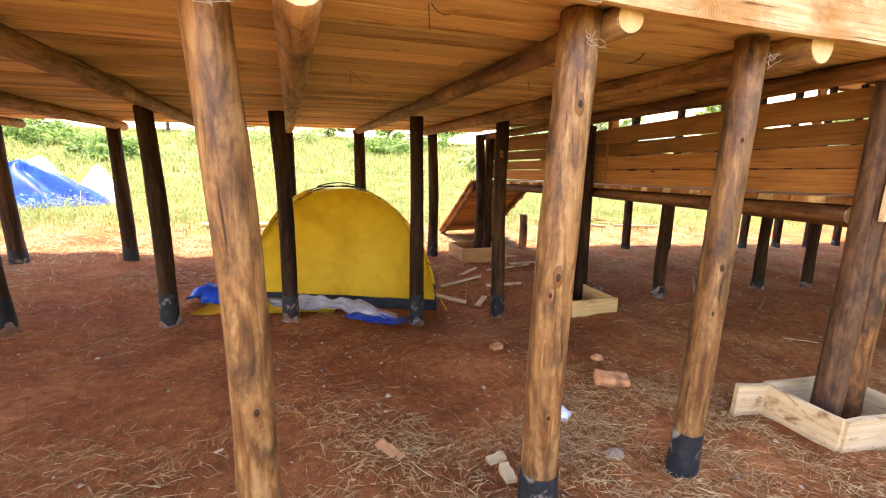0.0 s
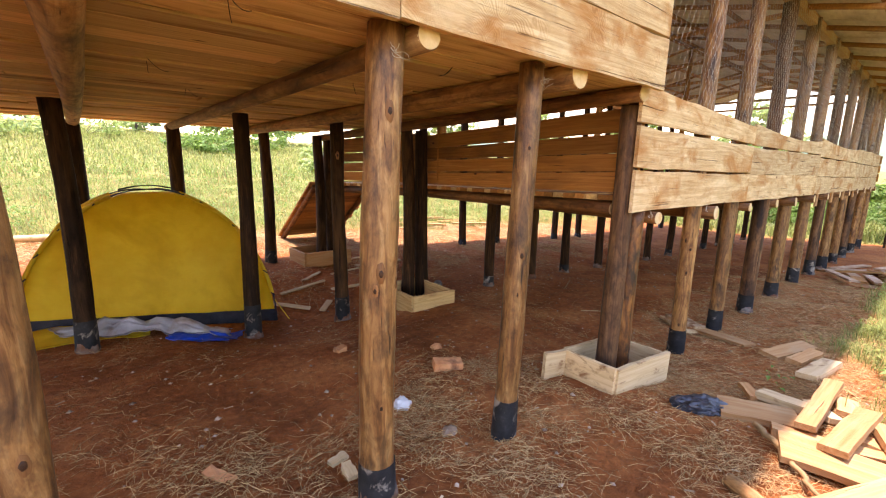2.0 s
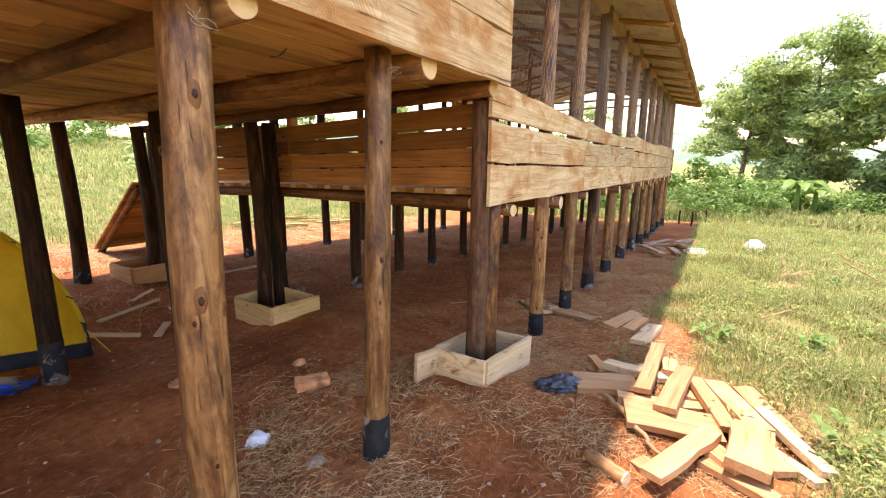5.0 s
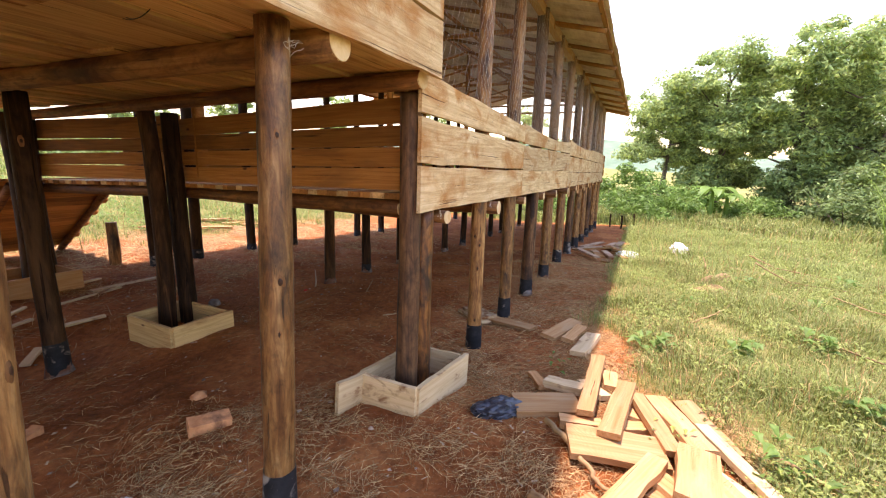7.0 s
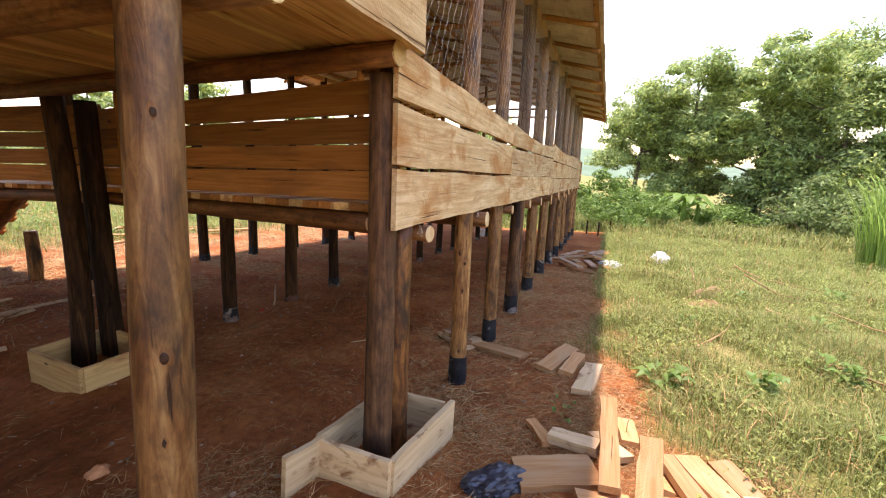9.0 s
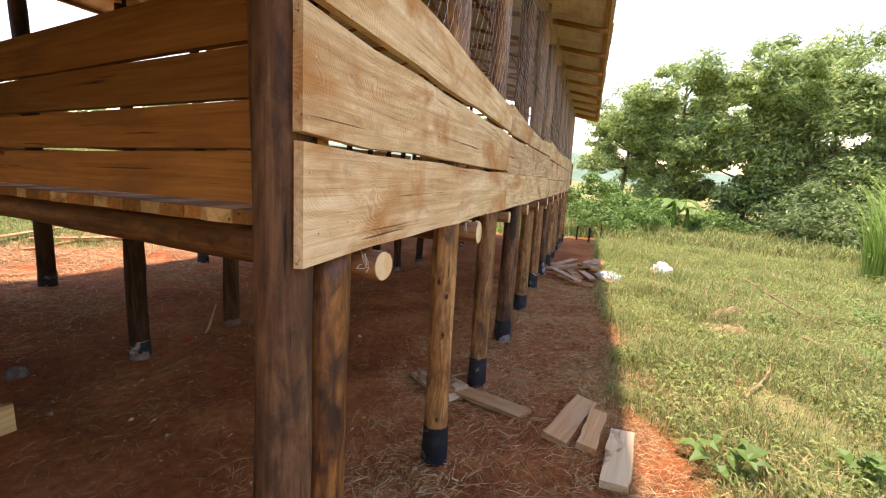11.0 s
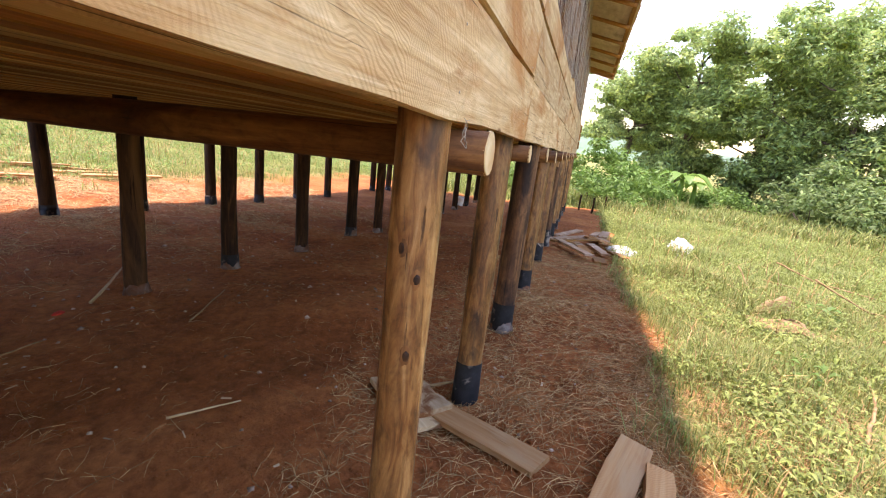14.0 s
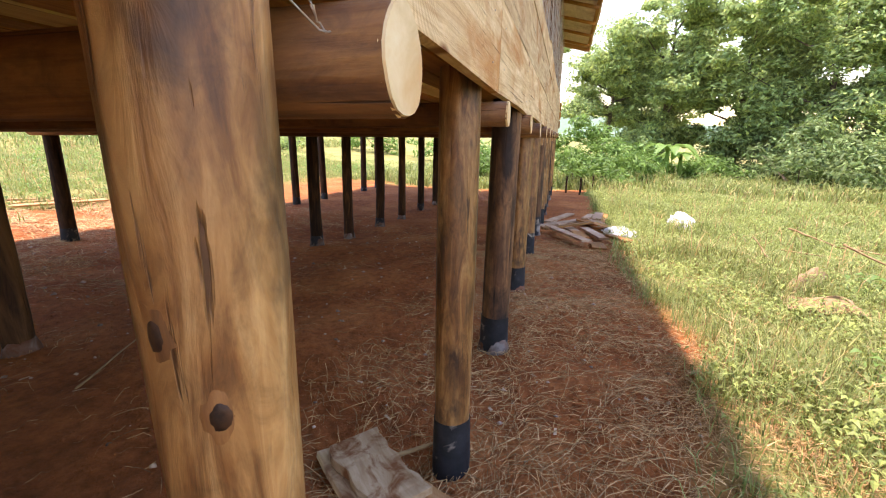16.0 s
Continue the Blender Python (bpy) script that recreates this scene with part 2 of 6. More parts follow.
# M_POLE redder and about half as bright: house shade put into the colour
M_POLERED = surface("shade_tinted_red_pole", [(0.24, (0.035, 0.011, 0.004)), (0.40, (0.105, 0.036, 0.009)), (0.54, (0.21, 0.080, 0.018)), (0.76, (0.40, 0.19, 0.052))], (12, 12, 1.9), 2.2, 12, 1.0,
                    stain=(0.030, 0.012, 0.006), stain_scale=2.4, stain_at=(0.49, 0.64), stain_stretch=(3.2, 3.2, 1.5), rough=0.5, bump=0.7, bump_dist=0.007, vary=0.1, spec=0.45, cracks=((52, 52, 3.2), 0.655), mottle=0.9)
# tone between M_POLE and M_POLEDARK
M_POLEMIX = surface("dark_brown_pole", [(0.25, (0.035, 0.016, 0.008)), (0.45, (0.105, 0.047, 0.019)), (0.6, (0.20, 0.098, 0.040)), (0.8, (0.30, 0.17, 0.08))], (12, 12, 1.0), 2.0, 10, 0.6,
                    stain=(0.024, 0.012, 0.008), stain_scale=2.4, stain_at=(0.46, 0.66), stain_stretch=(2.4, 2.4, 0.8), rough=0.65, bump=0.7, bump_dist=0.008, vary=0.2, spec=0.3, cracks=((50, 50, 2.0), 0.65), mottle=0.7)
# dark brown pole, with the deep shade under the house darkened into its colour
M_POLEDARK = surface("shade_darkened_pole", [(0.3, (0.010, 0.005, 0.003)), (0.55, (0.034, 0.016, 0.007)), (0.8, (0.13, 0.060, 0.022))], (11, 11, 1.3), 1.6, 10, 1.4,
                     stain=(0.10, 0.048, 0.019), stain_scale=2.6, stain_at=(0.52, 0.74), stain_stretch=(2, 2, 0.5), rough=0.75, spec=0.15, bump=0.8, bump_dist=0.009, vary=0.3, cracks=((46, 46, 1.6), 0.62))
# red-brown twin of M_JOIST; the shade under the low floor is darkened into it
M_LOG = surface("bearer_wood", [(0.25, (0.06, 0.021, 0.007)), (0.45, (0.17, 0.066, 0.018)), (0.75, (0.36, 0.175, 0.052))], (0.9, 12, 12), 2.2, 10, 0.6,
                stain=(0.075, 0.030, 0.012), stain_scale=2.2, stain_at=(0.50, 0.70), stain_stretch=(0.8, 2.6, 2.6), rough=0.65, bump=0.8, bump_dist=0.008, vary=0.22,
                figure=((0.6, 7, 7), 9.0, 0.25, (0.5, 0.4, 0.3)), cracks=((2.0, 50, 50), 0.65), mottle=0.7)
M_JOIST = surface("peeled_joist", [(0.25, (0.12, 0.052, 0.018)), (0.45, (0.31, 0.155, 0.053)), (0.75, (0.56, 0.345, 0.145))], (0.9, 12, 12), 2.2, 10, 0.6,
                stain=(0.075, 0.030, 0.012), stain_scale=2.2, stain_at=(0.50, 0.70), stain_stretch=(0.8, 2.6, 2.6), rough=0.65, bump=0.8, bump_dist=0.008, vary=0.22,
                figure=((0.6, 7, 7), 9.0, 0.25, (0.5, 0.4, 0.3)), cracks=((2.0, 50, 50), 0.65), mottle=0.7)
M_HALO = surface("knot_rim", [(0.3, (0.09, 0.034, 0.011)), (0.7, (0.26, 0.115, 0.036))], (10, 10, 1), 6, 6, vary=0.2, rough=0.6)
M_KNOT = surface("knot_wood", [(0.3, (0.014, 0.006, 0.003)), (0.7, (0.08, 0.032, 0.012))], (1, 1, 1), 40, 5, vary=0.2, rough=0.6)
M_CUT = surface("sawn_end_grain", [(0.3, (0.55, 0.36, 0.16)), (0.6, (0.74, 0.55, 0.30)), (0.8, (0.80, 0.66, 0.42))], (1, 1, 1), 9, 8, 0.8,
                stain=(0.62, 0.34, 0.12), stain_scale=6, stain_at=(0.52, 0.7), rough=0.85, vary=0.12)
M_TAR = surface("bitumen_paint", [(0.3, (0.008, 0.008, 0.009)), (0.6, (0.020, 0.020, 0.022)), (0.85, (0.050, 0.049, 0.050))], (1, 1, 1), 14, 8,
                stain=(0.26, 0.22, 0.18), stain_scale=9, stain_at=(0.58, 0.68), rough=0.65, bump=0.6, vary=0.2, spec=0.25)
M_CEMENT = surface("cement_smear", [(0.3, (0.09, 0.065, 0.05)), (0.7, (0.26, 0.22, 0.19))], (1, 1, 1), 18, 8, stain=(0.14, 0.06, 0.03), stain_scale=6, stain_at=(0.42, 0.6), rough=0.95, bump=0.7, vary=0.2)
M_WIRE = surface("galvanised_wire", [(0.3, (0.40, 0.34, 0.26)), (0.7, (0.62, 0.55, 0.44))], scale=30, rough=0.5, metal=0.5, bump=0, vary=0)
M_ROOF = surface("roof_sheet_metal", [(0.3, (0.56, 0.42, 0.30)), (0.7, (0.72, 0.58, 0.44))], (1, 6, 1), 3, 6, stain=(0.30, 0.17, 0.09), stain_scale=1.8, stain_at=(0.5, 0.8), rough=0.6, metal=0.1, bump=0.1, vary=0.12)
M_TENT = surface("yellow_nylon", [(0.3, (0.86, 0.60, 0.03)), (0.7, (0.94, 0.71, 0.05))], (1, 1, 1), 5, 6, stain=(0.74, 0.49, 0.02), stain_scale=1.6, rough=0.6, bump=0.15, bump_dist=0.01, vary=0, trans=0.55)
M_BLACKCLOTH = surface("black_cloth", [(0.3, (0.012, 0.013, 0.018)), (0.7, (0.035, 0.037, 0.05))], scale=9, rough=0.7, vary=0.1)
M_GREYCLOTH = surface("grey_sheet", [(0.3, (0.26, 0.27, 0.30)), (0.7, (0.48, 0.49, 0.52))], scale=5, rough=0.45, stain=(0.22, 0.15, 0.11), stain_scale=3, vary=0.1, bump=0.3)
M_BLUE = surface("blue_tarpaulin", [(0.3, (0.004, 0.03, 0.30)), (0.7, (0.010, 0.085, 0.55))], scale=4, rough=0.4, stain=(0.30, 0.42, 0.66), stain_scale=4.5, stain_at=(0.64, 0.70), vary=0.1, bump=0.3, bump_dist=0.02)
M_WHITEBAG = surface("white_plastic", [(0.3, (0.62, 0.61, 0.60)), (0.7, (0.82, 0.82, 0.82))], scale=7, rough=0.5, stain=(0.62, 0.40, 0.25), stain_scale=2.2, stain_at=(0.58, 0.72), vary=0.1, bump=0.4, bump_dist=0.01)
M_BLACKBAG = surface("black_plastic", [(0.3, (0.012, 0.014, 0.019)), (0.7, (0.04, 0.045, 0.06))], scale=22, rough=0.3, bump=0.5, bump_dist=0.01, vary=0, spec=0.6)
M_BRICK = surface("burnt_brick", [(0.3, (0.50, 0.20, 0.075)), (0.7, (0.70, 0.34, 0.15))], scale=14, rough=0.95, stain=(0.20, 0.085, 0.045), stain_scale=8, vary=0.15, bump=0.6)
M_STONE = surface("pale_stones", [(0.3, (0.24, 0.13, 0.075)), (0.7, (0.56, 0.42, 0.30))], scale=14, island=True, vary=0.45, rough=0.95)
M_CHIP = surface("wood_chips", [(0.3, (0.40, 0.24, 0.12)), (0.7, (0.64, 0.47, 0.29))], scale=9, island=True, vary=0.3, rough=0.9, bump=0)
M_STRAW = surface("dry_straw", [(0.3, (0.29, 0.155, 0.055)), (0.7, (0.62, 0.40, 0.175))], scale=3, island=True, vary=0.55, rough=0.85, bump=0)
M_GRASS = surface("field_grass", [(0.3, (0.165, 0.175, 0.038)), (0.7, (0.34, 0.345, 0.095))], scale=0.6, island=True, vary=0.45, rough=0.6, bump=0, trans=0.4, stain=(0.44, 0.38, 0.14), stain_scale=0.6, stain_at=(0.48, 0.68))
M_MEADOW = surface("green_meadow", [(0.3, (0.13, 0.18, 0.035)), (0.7, (0.34, 0.40, 0.12))], scale=0.6, island=True, vary=0.45, rough=0.6, bump=0, trans=0.45, stain=(0.42, 0.38, 0.14), stain_scale=0.9, stain_at=(0.49, 0.66))
# leaf colour lifted above real foliage to stand in for distance haze
M_LEAF = surface("haze_pale_leaves", [(0.3, (0.21, 0.31, 0.105)), (0.7, (0.42, 0.53, 0.22))], scale=0.35, island=True, vary=0.45, rough=0.75, bump=0, trans=0.52, stain=(0.46, 0.52, 0.15), stain_scale=0.3, stain_at=(0.47, 0.62))
M_UNDER = surface("undergrowth_leaves", [(0.3, (0.12, 0.19, 0.055)), (0.7, (0.27, 0.35, 0.12))], scale=0.5, island=True, vary=0.45, rough=0.5, bump=0, trans=0.45)
M_LEAFLIGHT = surface("young_leaves", [(0.3, (0.11, 0.20, 0.035)), (0.7, (0.22, 0.35, 0.075))], scale=0.5, island=True, vary=0.4, rough=0.5, bump=0, trans=0.42)
M_FODDER = surface("fodder_grass", [(0.3, (0.20, 0.34, 0.055)), (0.7, (0.38, 0.52, 0.12))], scale=0.5, island=True, vary=0.35, rough=0.5, bump=0, trans=0.5)
M_WEED = surface("small_weeds", [(0.3, (0.19, 0.245, 0.05)), (0.7, (0.38, 0.43, 0.12))], scale=0.7, island=True, vary=0.4, rough=0.55, bump=0, trans=0.42)
M_DRYLEAF = surface("dry_leaf", [(0.3, (0.20, 0.11, 0.045)), (0.7, (0.40, 0.26, 0.115))], scale=8, vary=0.2, rough=0.85)
M_BARK = surface("tree_bark", [(0.3, (0.07, 0.05, 0.038)), (0.7, (0.20, 0.15, 0.11))], (6, 6, 1), 3, 7, rough=0.9, bump=0.6, bump_dist=0.02, vary=0.2)
M_PAPER = surface("cement_bag_paper", [(0.3, (0.30, 0.17, 0.09)), (0.7, (0.46, 0.29, 0.17))], scale=6, stain=(0.52, 0.38, 0.25), stain_scale=5, rough=0.85, bump=0.4, vary=0.12)


def ground_material():
    m, nt, bsdf, link = node_material("red_earth_and_turf")
    tc = nt.nodes.new("ShaderNodeTexCoord")
    att = nt.nodes.new("ShaderNodeAttribute")
    att.attribute_name = "grassy"
    obj = tc.outputs["Object"]
    n1 = noise_node(nt, obj, 1.1, 8, 0.65, 0.4)
    n2 = noise_node(nt, obj, 16, 8, 0.7)
    n3 = noise_node(nt, obj, 70, 4, 0.7)
    r1 = ramp_node(nt, [(0.3, (0.22, 0.065, 0.017)), (0.5, (0.385, 0.123, 0.033)), (0.72, (0.54, 0.205, 0.064))])
    link(n1.outputs[0], r1.inputs[0])
    r2 = ramp_node(nt, [(0.3, (0.42, 0.42, 0.42)), (0.75, (1.35, 1.3, 1.25))])
    link(n2.outputs[0], r2.inputs[0])
    dirt = mixed(nt, "MULTIPLY", 0.8, r1.outputs[0], r2.outputs[0])
    r3 = ramp_node(nt, [(0.66, (0, 0, 0)), (0.74, (1, 1, 1))])
    link(n3.outputs[0], r3.inputs[0])
    dirt = mixed(nt, "MIX", r3.outputs[0], dirt, (0.34, 0.22, 0.12))
    n4 = noise_node(nt, obj, 0.5, 8, 0.7)
    r4 = ramp_node(nt, [(0.3, (0.17, 0.165, 0.04)), (0.55, (0.29, 0.27, 0.08)), (0.75, (0.42, 0.32, 0.14))])
    link(n4.outputs[0], r4.inputs[0])
    turf = mixed(nt, "MULTIPLY", 0.8, r4.outputs[0], r2.outputs[0])
    link(mixed(nt, "MIX", att.outputs["Fac"], dirt, turf), bsdf.inputs["Base Color"])
    bsdf.inputs["Roughness"].default_value = 0.95
    bsdf.inputs["Specular IOR Level"].default_value = 0.15
    b = nt.nodes.new("ShaderNodeBump")
    b.inputs["Strength"].default_value, b.inputs["Distance"].default_value = 1.0, 0.035
    link(n2.outputs[0], b.inputs["Height"])
    b2 = nt.nodes.new("ShaderNodeBump")
    b2.inputs["Strength"].default_value, b2.inputs["Distance"].default_value = 0.9, 0.008
    link(n3.outputs[0], b2.inputs["Height"])
    link(b.outputs[0], b2.inputs["Normal"])
    link(b2.outputs[0], bsdf.inputs["Normal"])
    return m


M_GROUND = ground_material()


# ---- shapes ----
def tube(points, radii, sides=12, seed=0, rough=0.0, cap=True, lobes=0.0):
    """Verts and faces of a round, slightly uneven bar along points."""
    r = random.Random(seed)
    pts = [Vector(p) for p in points]
    ph = [r.uniform(0, 6.28) for _ in range(4)]
    verts, faces = [], []
    side = None
    for i, p in enumerate(pts):
        d = (pts[min(i + 1, len(pts) - 1)] - pts[max(i - 1, 0)]).normalized()
        if side is None:
            side = d.orthogonal().normalized()
        side = (side - d * side.dot(d)).normalized()
        up = d.cross(side)
        for k in range(sides):
            a = 6.28319 * k / sides
            q = radii[i] * (1 + lobes * (0.5 * sin(2 * a + ph[0] + i * 0.15) + 0.35 * sin(3 * a + ph[1] - i * 0.3) + 0.25 * sin(5 * a + ph[2] + i * 0.6)) + r.uniform(-rough, rough))
            verts.append(p + (side * cos(a) + up * sin(a)) * q)
    for i in range(len(pts) - 1):
        for k in range(sides):
            a, b = i * sides + k, i * sides + (k + 1) % sides
            faces.append((a, b, b + sides, a + sides))
    if cap:
        faces.append(tuple(reversed(range(sides))))
        faces.append(tuple(range((len(pts) - 1) * sides, len(pts) * sides)))
    return verts, faces


def board(length, width, thick, seed=0, edge=0.01, bow=0.0, segs=5, taper=0.0, lift=0.0, arch=0.0):
    """A sawn board along x, width along y, thickness along z, centred, with slightly wavy edges."""
    r = random.Random(seed)
    verts, faces = [], []
    lo = lo2 = 0.0
    for i in range(segs + 1):
        t = i / segs
        x = (t - 0.5) * length
        w = width * (1 - taper * t) / 2
        e1, e2 = r.uniform(-edge, edge), r.uniform(-edge, edge) + arch * sin(3.1416 * t)
        bz = bow * sin(3.1416 * t) + lift * t
        verts += [(x, -w + e1, bz - thick / 2), (x, w + e2, bz - thick / 2), (x, w + e2 - 0.002, bz + thick / 2), (x, -w + e1 + 0.002, bz + thick / 2)]
    for i in range(segs):
        a = 4 * i
        for k in range(4):
            faces.append((a + k, a + (k + 1) % 4, a + 4 + (k + 1) % 4, a + 4 + k))
    faces.append((3, 2, 1, 0))
    n = 4 * segs
    faces.append((n, n + 1, n + 2, n + 3))
    return verts, [tuple(reversed(f)) for f in faces]


def board_between(name, parent, a, b, width, thick, mat, flat=(0, 0, 1), seed=0, edge=0.008, label="", segs=5, taper=0.0, arch=0.0):
    """A board part from a to b (centre line); flat: the way its broad face looks."""
    a, b = Vector(a), Vector(b)
    d = (b - a).normalized()
    n = Vector(flat)
    n = (n - d * n.dot(d)).normalized()
    s = n.cross(d)
    m = Matrix((d, s, n)).transposed().to_4x4()
    m.translation = (a + b) / 2
    v, f = board((b - a).length, width, thick, seed, edge, 0.0, segs, taper, 0.0, arch)
    me = mesh_of(name, v, f, mat)
    if parent is None:
        return new(name, me), m
    return part(name, me, parent, label, m)


# ---- ground ----
def ground_sheet():
    def line(stops):
        out = []
        for a, b, s in stops:
            out += list(np.arange(a, b - 1e-6, s))
        return np.array(out + [stops[-1][1]])
    xs = line([(-600, -60, 60), (-60, -20, 4), (-20, -5, 0.6), (-5, 12, 0.09), (12, 24, 0.3), (24, 60, 2), (60, 120, 10), (120, 900, 60)])
    ys = line([(-600, -60, 60), (-60, -20, 4), (-20, -5, 0.6), (-5, 10, 0.09), (10, 24, 0.5), (24, 100, 4), (100, 900, 50)])
    gx, gy = np.meshgrid(xs, ys, indexing="ij")
    z = ground_z(gx, gy)
    nx, ny = gx.shape
    co = np.stack([gx, gy, z], -1).reshape(-1, 3).astype(np.float32)
    idx = np.arange(nx * ny).reshape(nx, ny)
    q = np.stack([idx[:-1, :-1], idx[1:, :-1], idx[1:, 1:], idx[:-1, 1:]], -1).reshape(-1, 4).astype(np.int32)
    me = bpy.data.meshes.new("ground")
    me.vertices.add(len(co))
    me.vertices.foreach_set("co", co.ravel())
    me.loops.add(q.size)
    me.loops.foreach_set("vertex_index", q.ravel())
    me.polygons.add(len(q))
    me.polygons.foreach_set("loop_start", np.arange(0, q.size, 4, dtype=np.int32))
    me.polygons.foreach_set("use_smooth", np.full(len(q), True))
    me.update(calc_edges=True)
    att = me.attributes.new("grassy", "FLOAT", "POINT")
    att.data.foreach_set("value", grassy(gx, gy).ravel().astype(np.float32))
    me.materials.append(M_GROUND)
    return tagged(new("ground", me), "red bare earth with straw giving way to a green grassy field", "ground", kind="structure")


ground_sheet()


# ---- posts ----
def post(x, y, top, r, mat, lean=(0.0, 0.0), band=0.22, footing=False, seed=0, knots=2, label="", group="posts under the raised house", bottom=None, marks=()):
    """An upright pole: lean is the shift of its top in x and y."""
    z0 = gz(x, y) if bottom is None else bottom
    h = top - z0
    rr = random.Random(seed)
    th = thing("wooden_post", pose(x, y, z0), label or "round debarked brown wooden post with black tarred foot", "post", group)
    n = 14
    bend = rr.uniform(-0.025, 0.025), rr.uniform(-0.02, 0.02)

    def axis(t):
        return Vector((lean[0] * t + bend[0] * sin(3.14 * t), lean[1] * t + bend[1] * sin(3.14 * t), h * t))

    def rad(t):
        return r * (1.06 - 0.12 * t + 0.025 * sin(9 * t + seed) + 0.015 * sin(23 * t + 2 * seed))
    ts = [i / (n - 1) for i in range(n)]
    low = -0.12 / h
    pts = [axis(low)] + [axis(t) for t in ts]
    rads = [rad(0)] + [rad(t) for t in ts]
    v, f = tube(pts, rads, 20, seed, 0.016, True, 0.07)
    part("pole", mesh_of("pole", v, f, mat, True), th)
    spots = list(marks) + [(rr.uniform(0.25, 0.95) * h, rr.uniform(-2.6, 0.3)) for _ in range(knots)]
    for kz, a in spots:
        t = kz / h
        out = Vector((cos(a), sin(a), 0))
        c = axis(t) + out * (rad(t) + 0.0005)
        size = rr.uniform(0.8, 1.25)
        for nm, mat2, ring in (("knot_rim", M_HALO, ((-0.010, 0.019), (-0.004, 0.016), (0.0004, 0.008))), ("knot", M_KNOT, ((-0.006, 0.010), (0.0006, 0.008), (0.0015, 0.003)))):
            v, f = tube([c + out * d for d, _ in ring], [q * size for _, q in ring], 20, int(kz * 97), 0.10, True)
            v = [Vector((p.x, p.y, c.z + (p.z - c.z) * (2.4 if nm == "knot_rim" else 1.6))) for p in v]
            part(nm, mesh_of(nm, v, f, mat2, True), th, "dark knot in the wood" if nm == "knot" else "")
    if band:
        bh = band * rr.uniform(0.85, 1.15)
        tt = [-0.08 / h, 0.02, bh / h * 0.5, bh / h]
        v, f = tube([axis(t) for t in tt], [rad(max(t, 0)) + e for t, e in zip(tt, (0.007, 0.007, 0.006, 0.003))], 20, seed, 0.010, False, 0.06)
        part("tar_band", mesh_of("tar_band", v, f, M_TAR, True), th, "black bitumen paint band")
    if footing:
        tt = [-0.05 / h, 0.03 / h, 0.09 / h]
        v, f = tube([axis(t) for t in tt], [r * 1.45, r * 1.2, r * 1.04], 16, seed + 5, 0.07, True, 0.1)
        part("footing", mesh_of("footing", v, f, M_CEMENT, True), th, "smeared grey cement")
    return th


HIGH_TOP, LOW_TOP, PLATE = 1.95, 1.16, 3.42
# high front part: three rows of posts
post(-1.30, 1.33, HIGH_TOP, 0.075, M_POLE, seed=1)
post(-0.16, 1.42, HIGH_TOP, 0.070, M_POLE, (-0.015, 0.0), seed=2, knots=1, marks=((0.66, -1.35), (1.17, -1.75), (0.18, -1.5)))
post(0.93, 1.34, HIGH_TOP, 0.074, M_POLE, (0.068, 0.0), seed=3, footing=True, knots=1, marks=((1.66, -1.75), (0.98, -2.3), (0.48, -1.9), (1.05, -2.0)))
post(1.79, 1.36, HIGH_TOP, 0.065, M_POLE, (0.09, 0.0), seed=4, knots=1, marks=((1.62, -2.2), (0.86, -2.3), (0.45, -2.6)))
# inner rows use the pole colour with shade mixed in
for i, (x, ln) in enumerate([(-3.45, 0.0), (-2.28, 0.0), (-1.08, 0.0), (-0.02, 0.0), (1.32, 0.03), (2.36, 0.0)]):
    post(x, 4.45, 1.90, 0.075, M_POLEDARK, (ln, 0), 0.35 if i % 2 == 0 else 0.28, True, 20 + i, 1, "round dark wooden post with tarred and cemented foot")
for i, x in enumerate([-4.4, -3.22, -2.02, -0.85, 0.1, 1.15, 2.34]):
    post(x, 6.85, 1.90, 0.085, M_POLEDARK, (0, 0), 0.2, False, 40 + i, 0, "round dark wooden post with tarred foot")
# corner pairs
post(2.975, 1.395, 1.86, 0.070, M_POLEMIX, (0.04, 0), 0, False, 50, 2, "round dark wooden corner post in a timber form box")
# this post's shade is in its material colour
post(3.165, 1.375, LOW_TOP, 0.066, M_POLERED, (0.02, 0), 0, False, 51, 2, "round brown wooden corner post in a timber form box")
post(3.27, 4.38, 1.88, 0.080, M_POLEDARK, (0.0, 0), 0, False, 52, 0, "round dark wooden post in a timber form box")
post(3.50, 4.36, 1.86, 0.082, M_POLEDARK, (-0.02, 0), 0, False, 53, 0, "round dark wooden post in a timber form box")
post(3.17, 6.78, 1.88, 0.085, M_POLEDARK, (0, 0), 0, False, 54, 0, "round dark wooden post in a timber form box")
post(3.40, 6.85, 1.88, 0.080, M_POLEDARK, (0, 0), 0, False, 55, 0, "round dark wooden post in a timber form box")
# low part: front row runs up to the roof, middle row carries the deck, back row runs up
FRONT = [4.295, 5.40, 6.50, 7.75, 9.1, 10.4, 11.7, 13.0, 14.3, 15.6, 16.9]
for i, x in enumerate(FRONT):
    post(x, 1.374 if i == 0 else 1.395, PLATE, 0.068 if i < 2 else 0.078, M_POLEMIX if i % 3 == 2 else M_POLE, (0.04, 0.02), 0.26, i > 1, 60 + i, 2, marks=((0.80, -2.65), (1.02, -2.5), (1.10, 3.1), (0.30, -2.8)) if i == 0 else ())
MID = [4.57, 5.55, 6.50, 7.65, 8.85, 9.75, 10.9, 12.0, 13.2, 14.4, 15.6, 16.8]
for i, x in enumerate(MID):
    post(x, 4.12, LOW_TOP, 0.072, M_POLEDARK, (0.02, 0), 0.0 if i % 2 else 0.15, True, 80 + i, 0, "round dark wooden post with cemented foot")
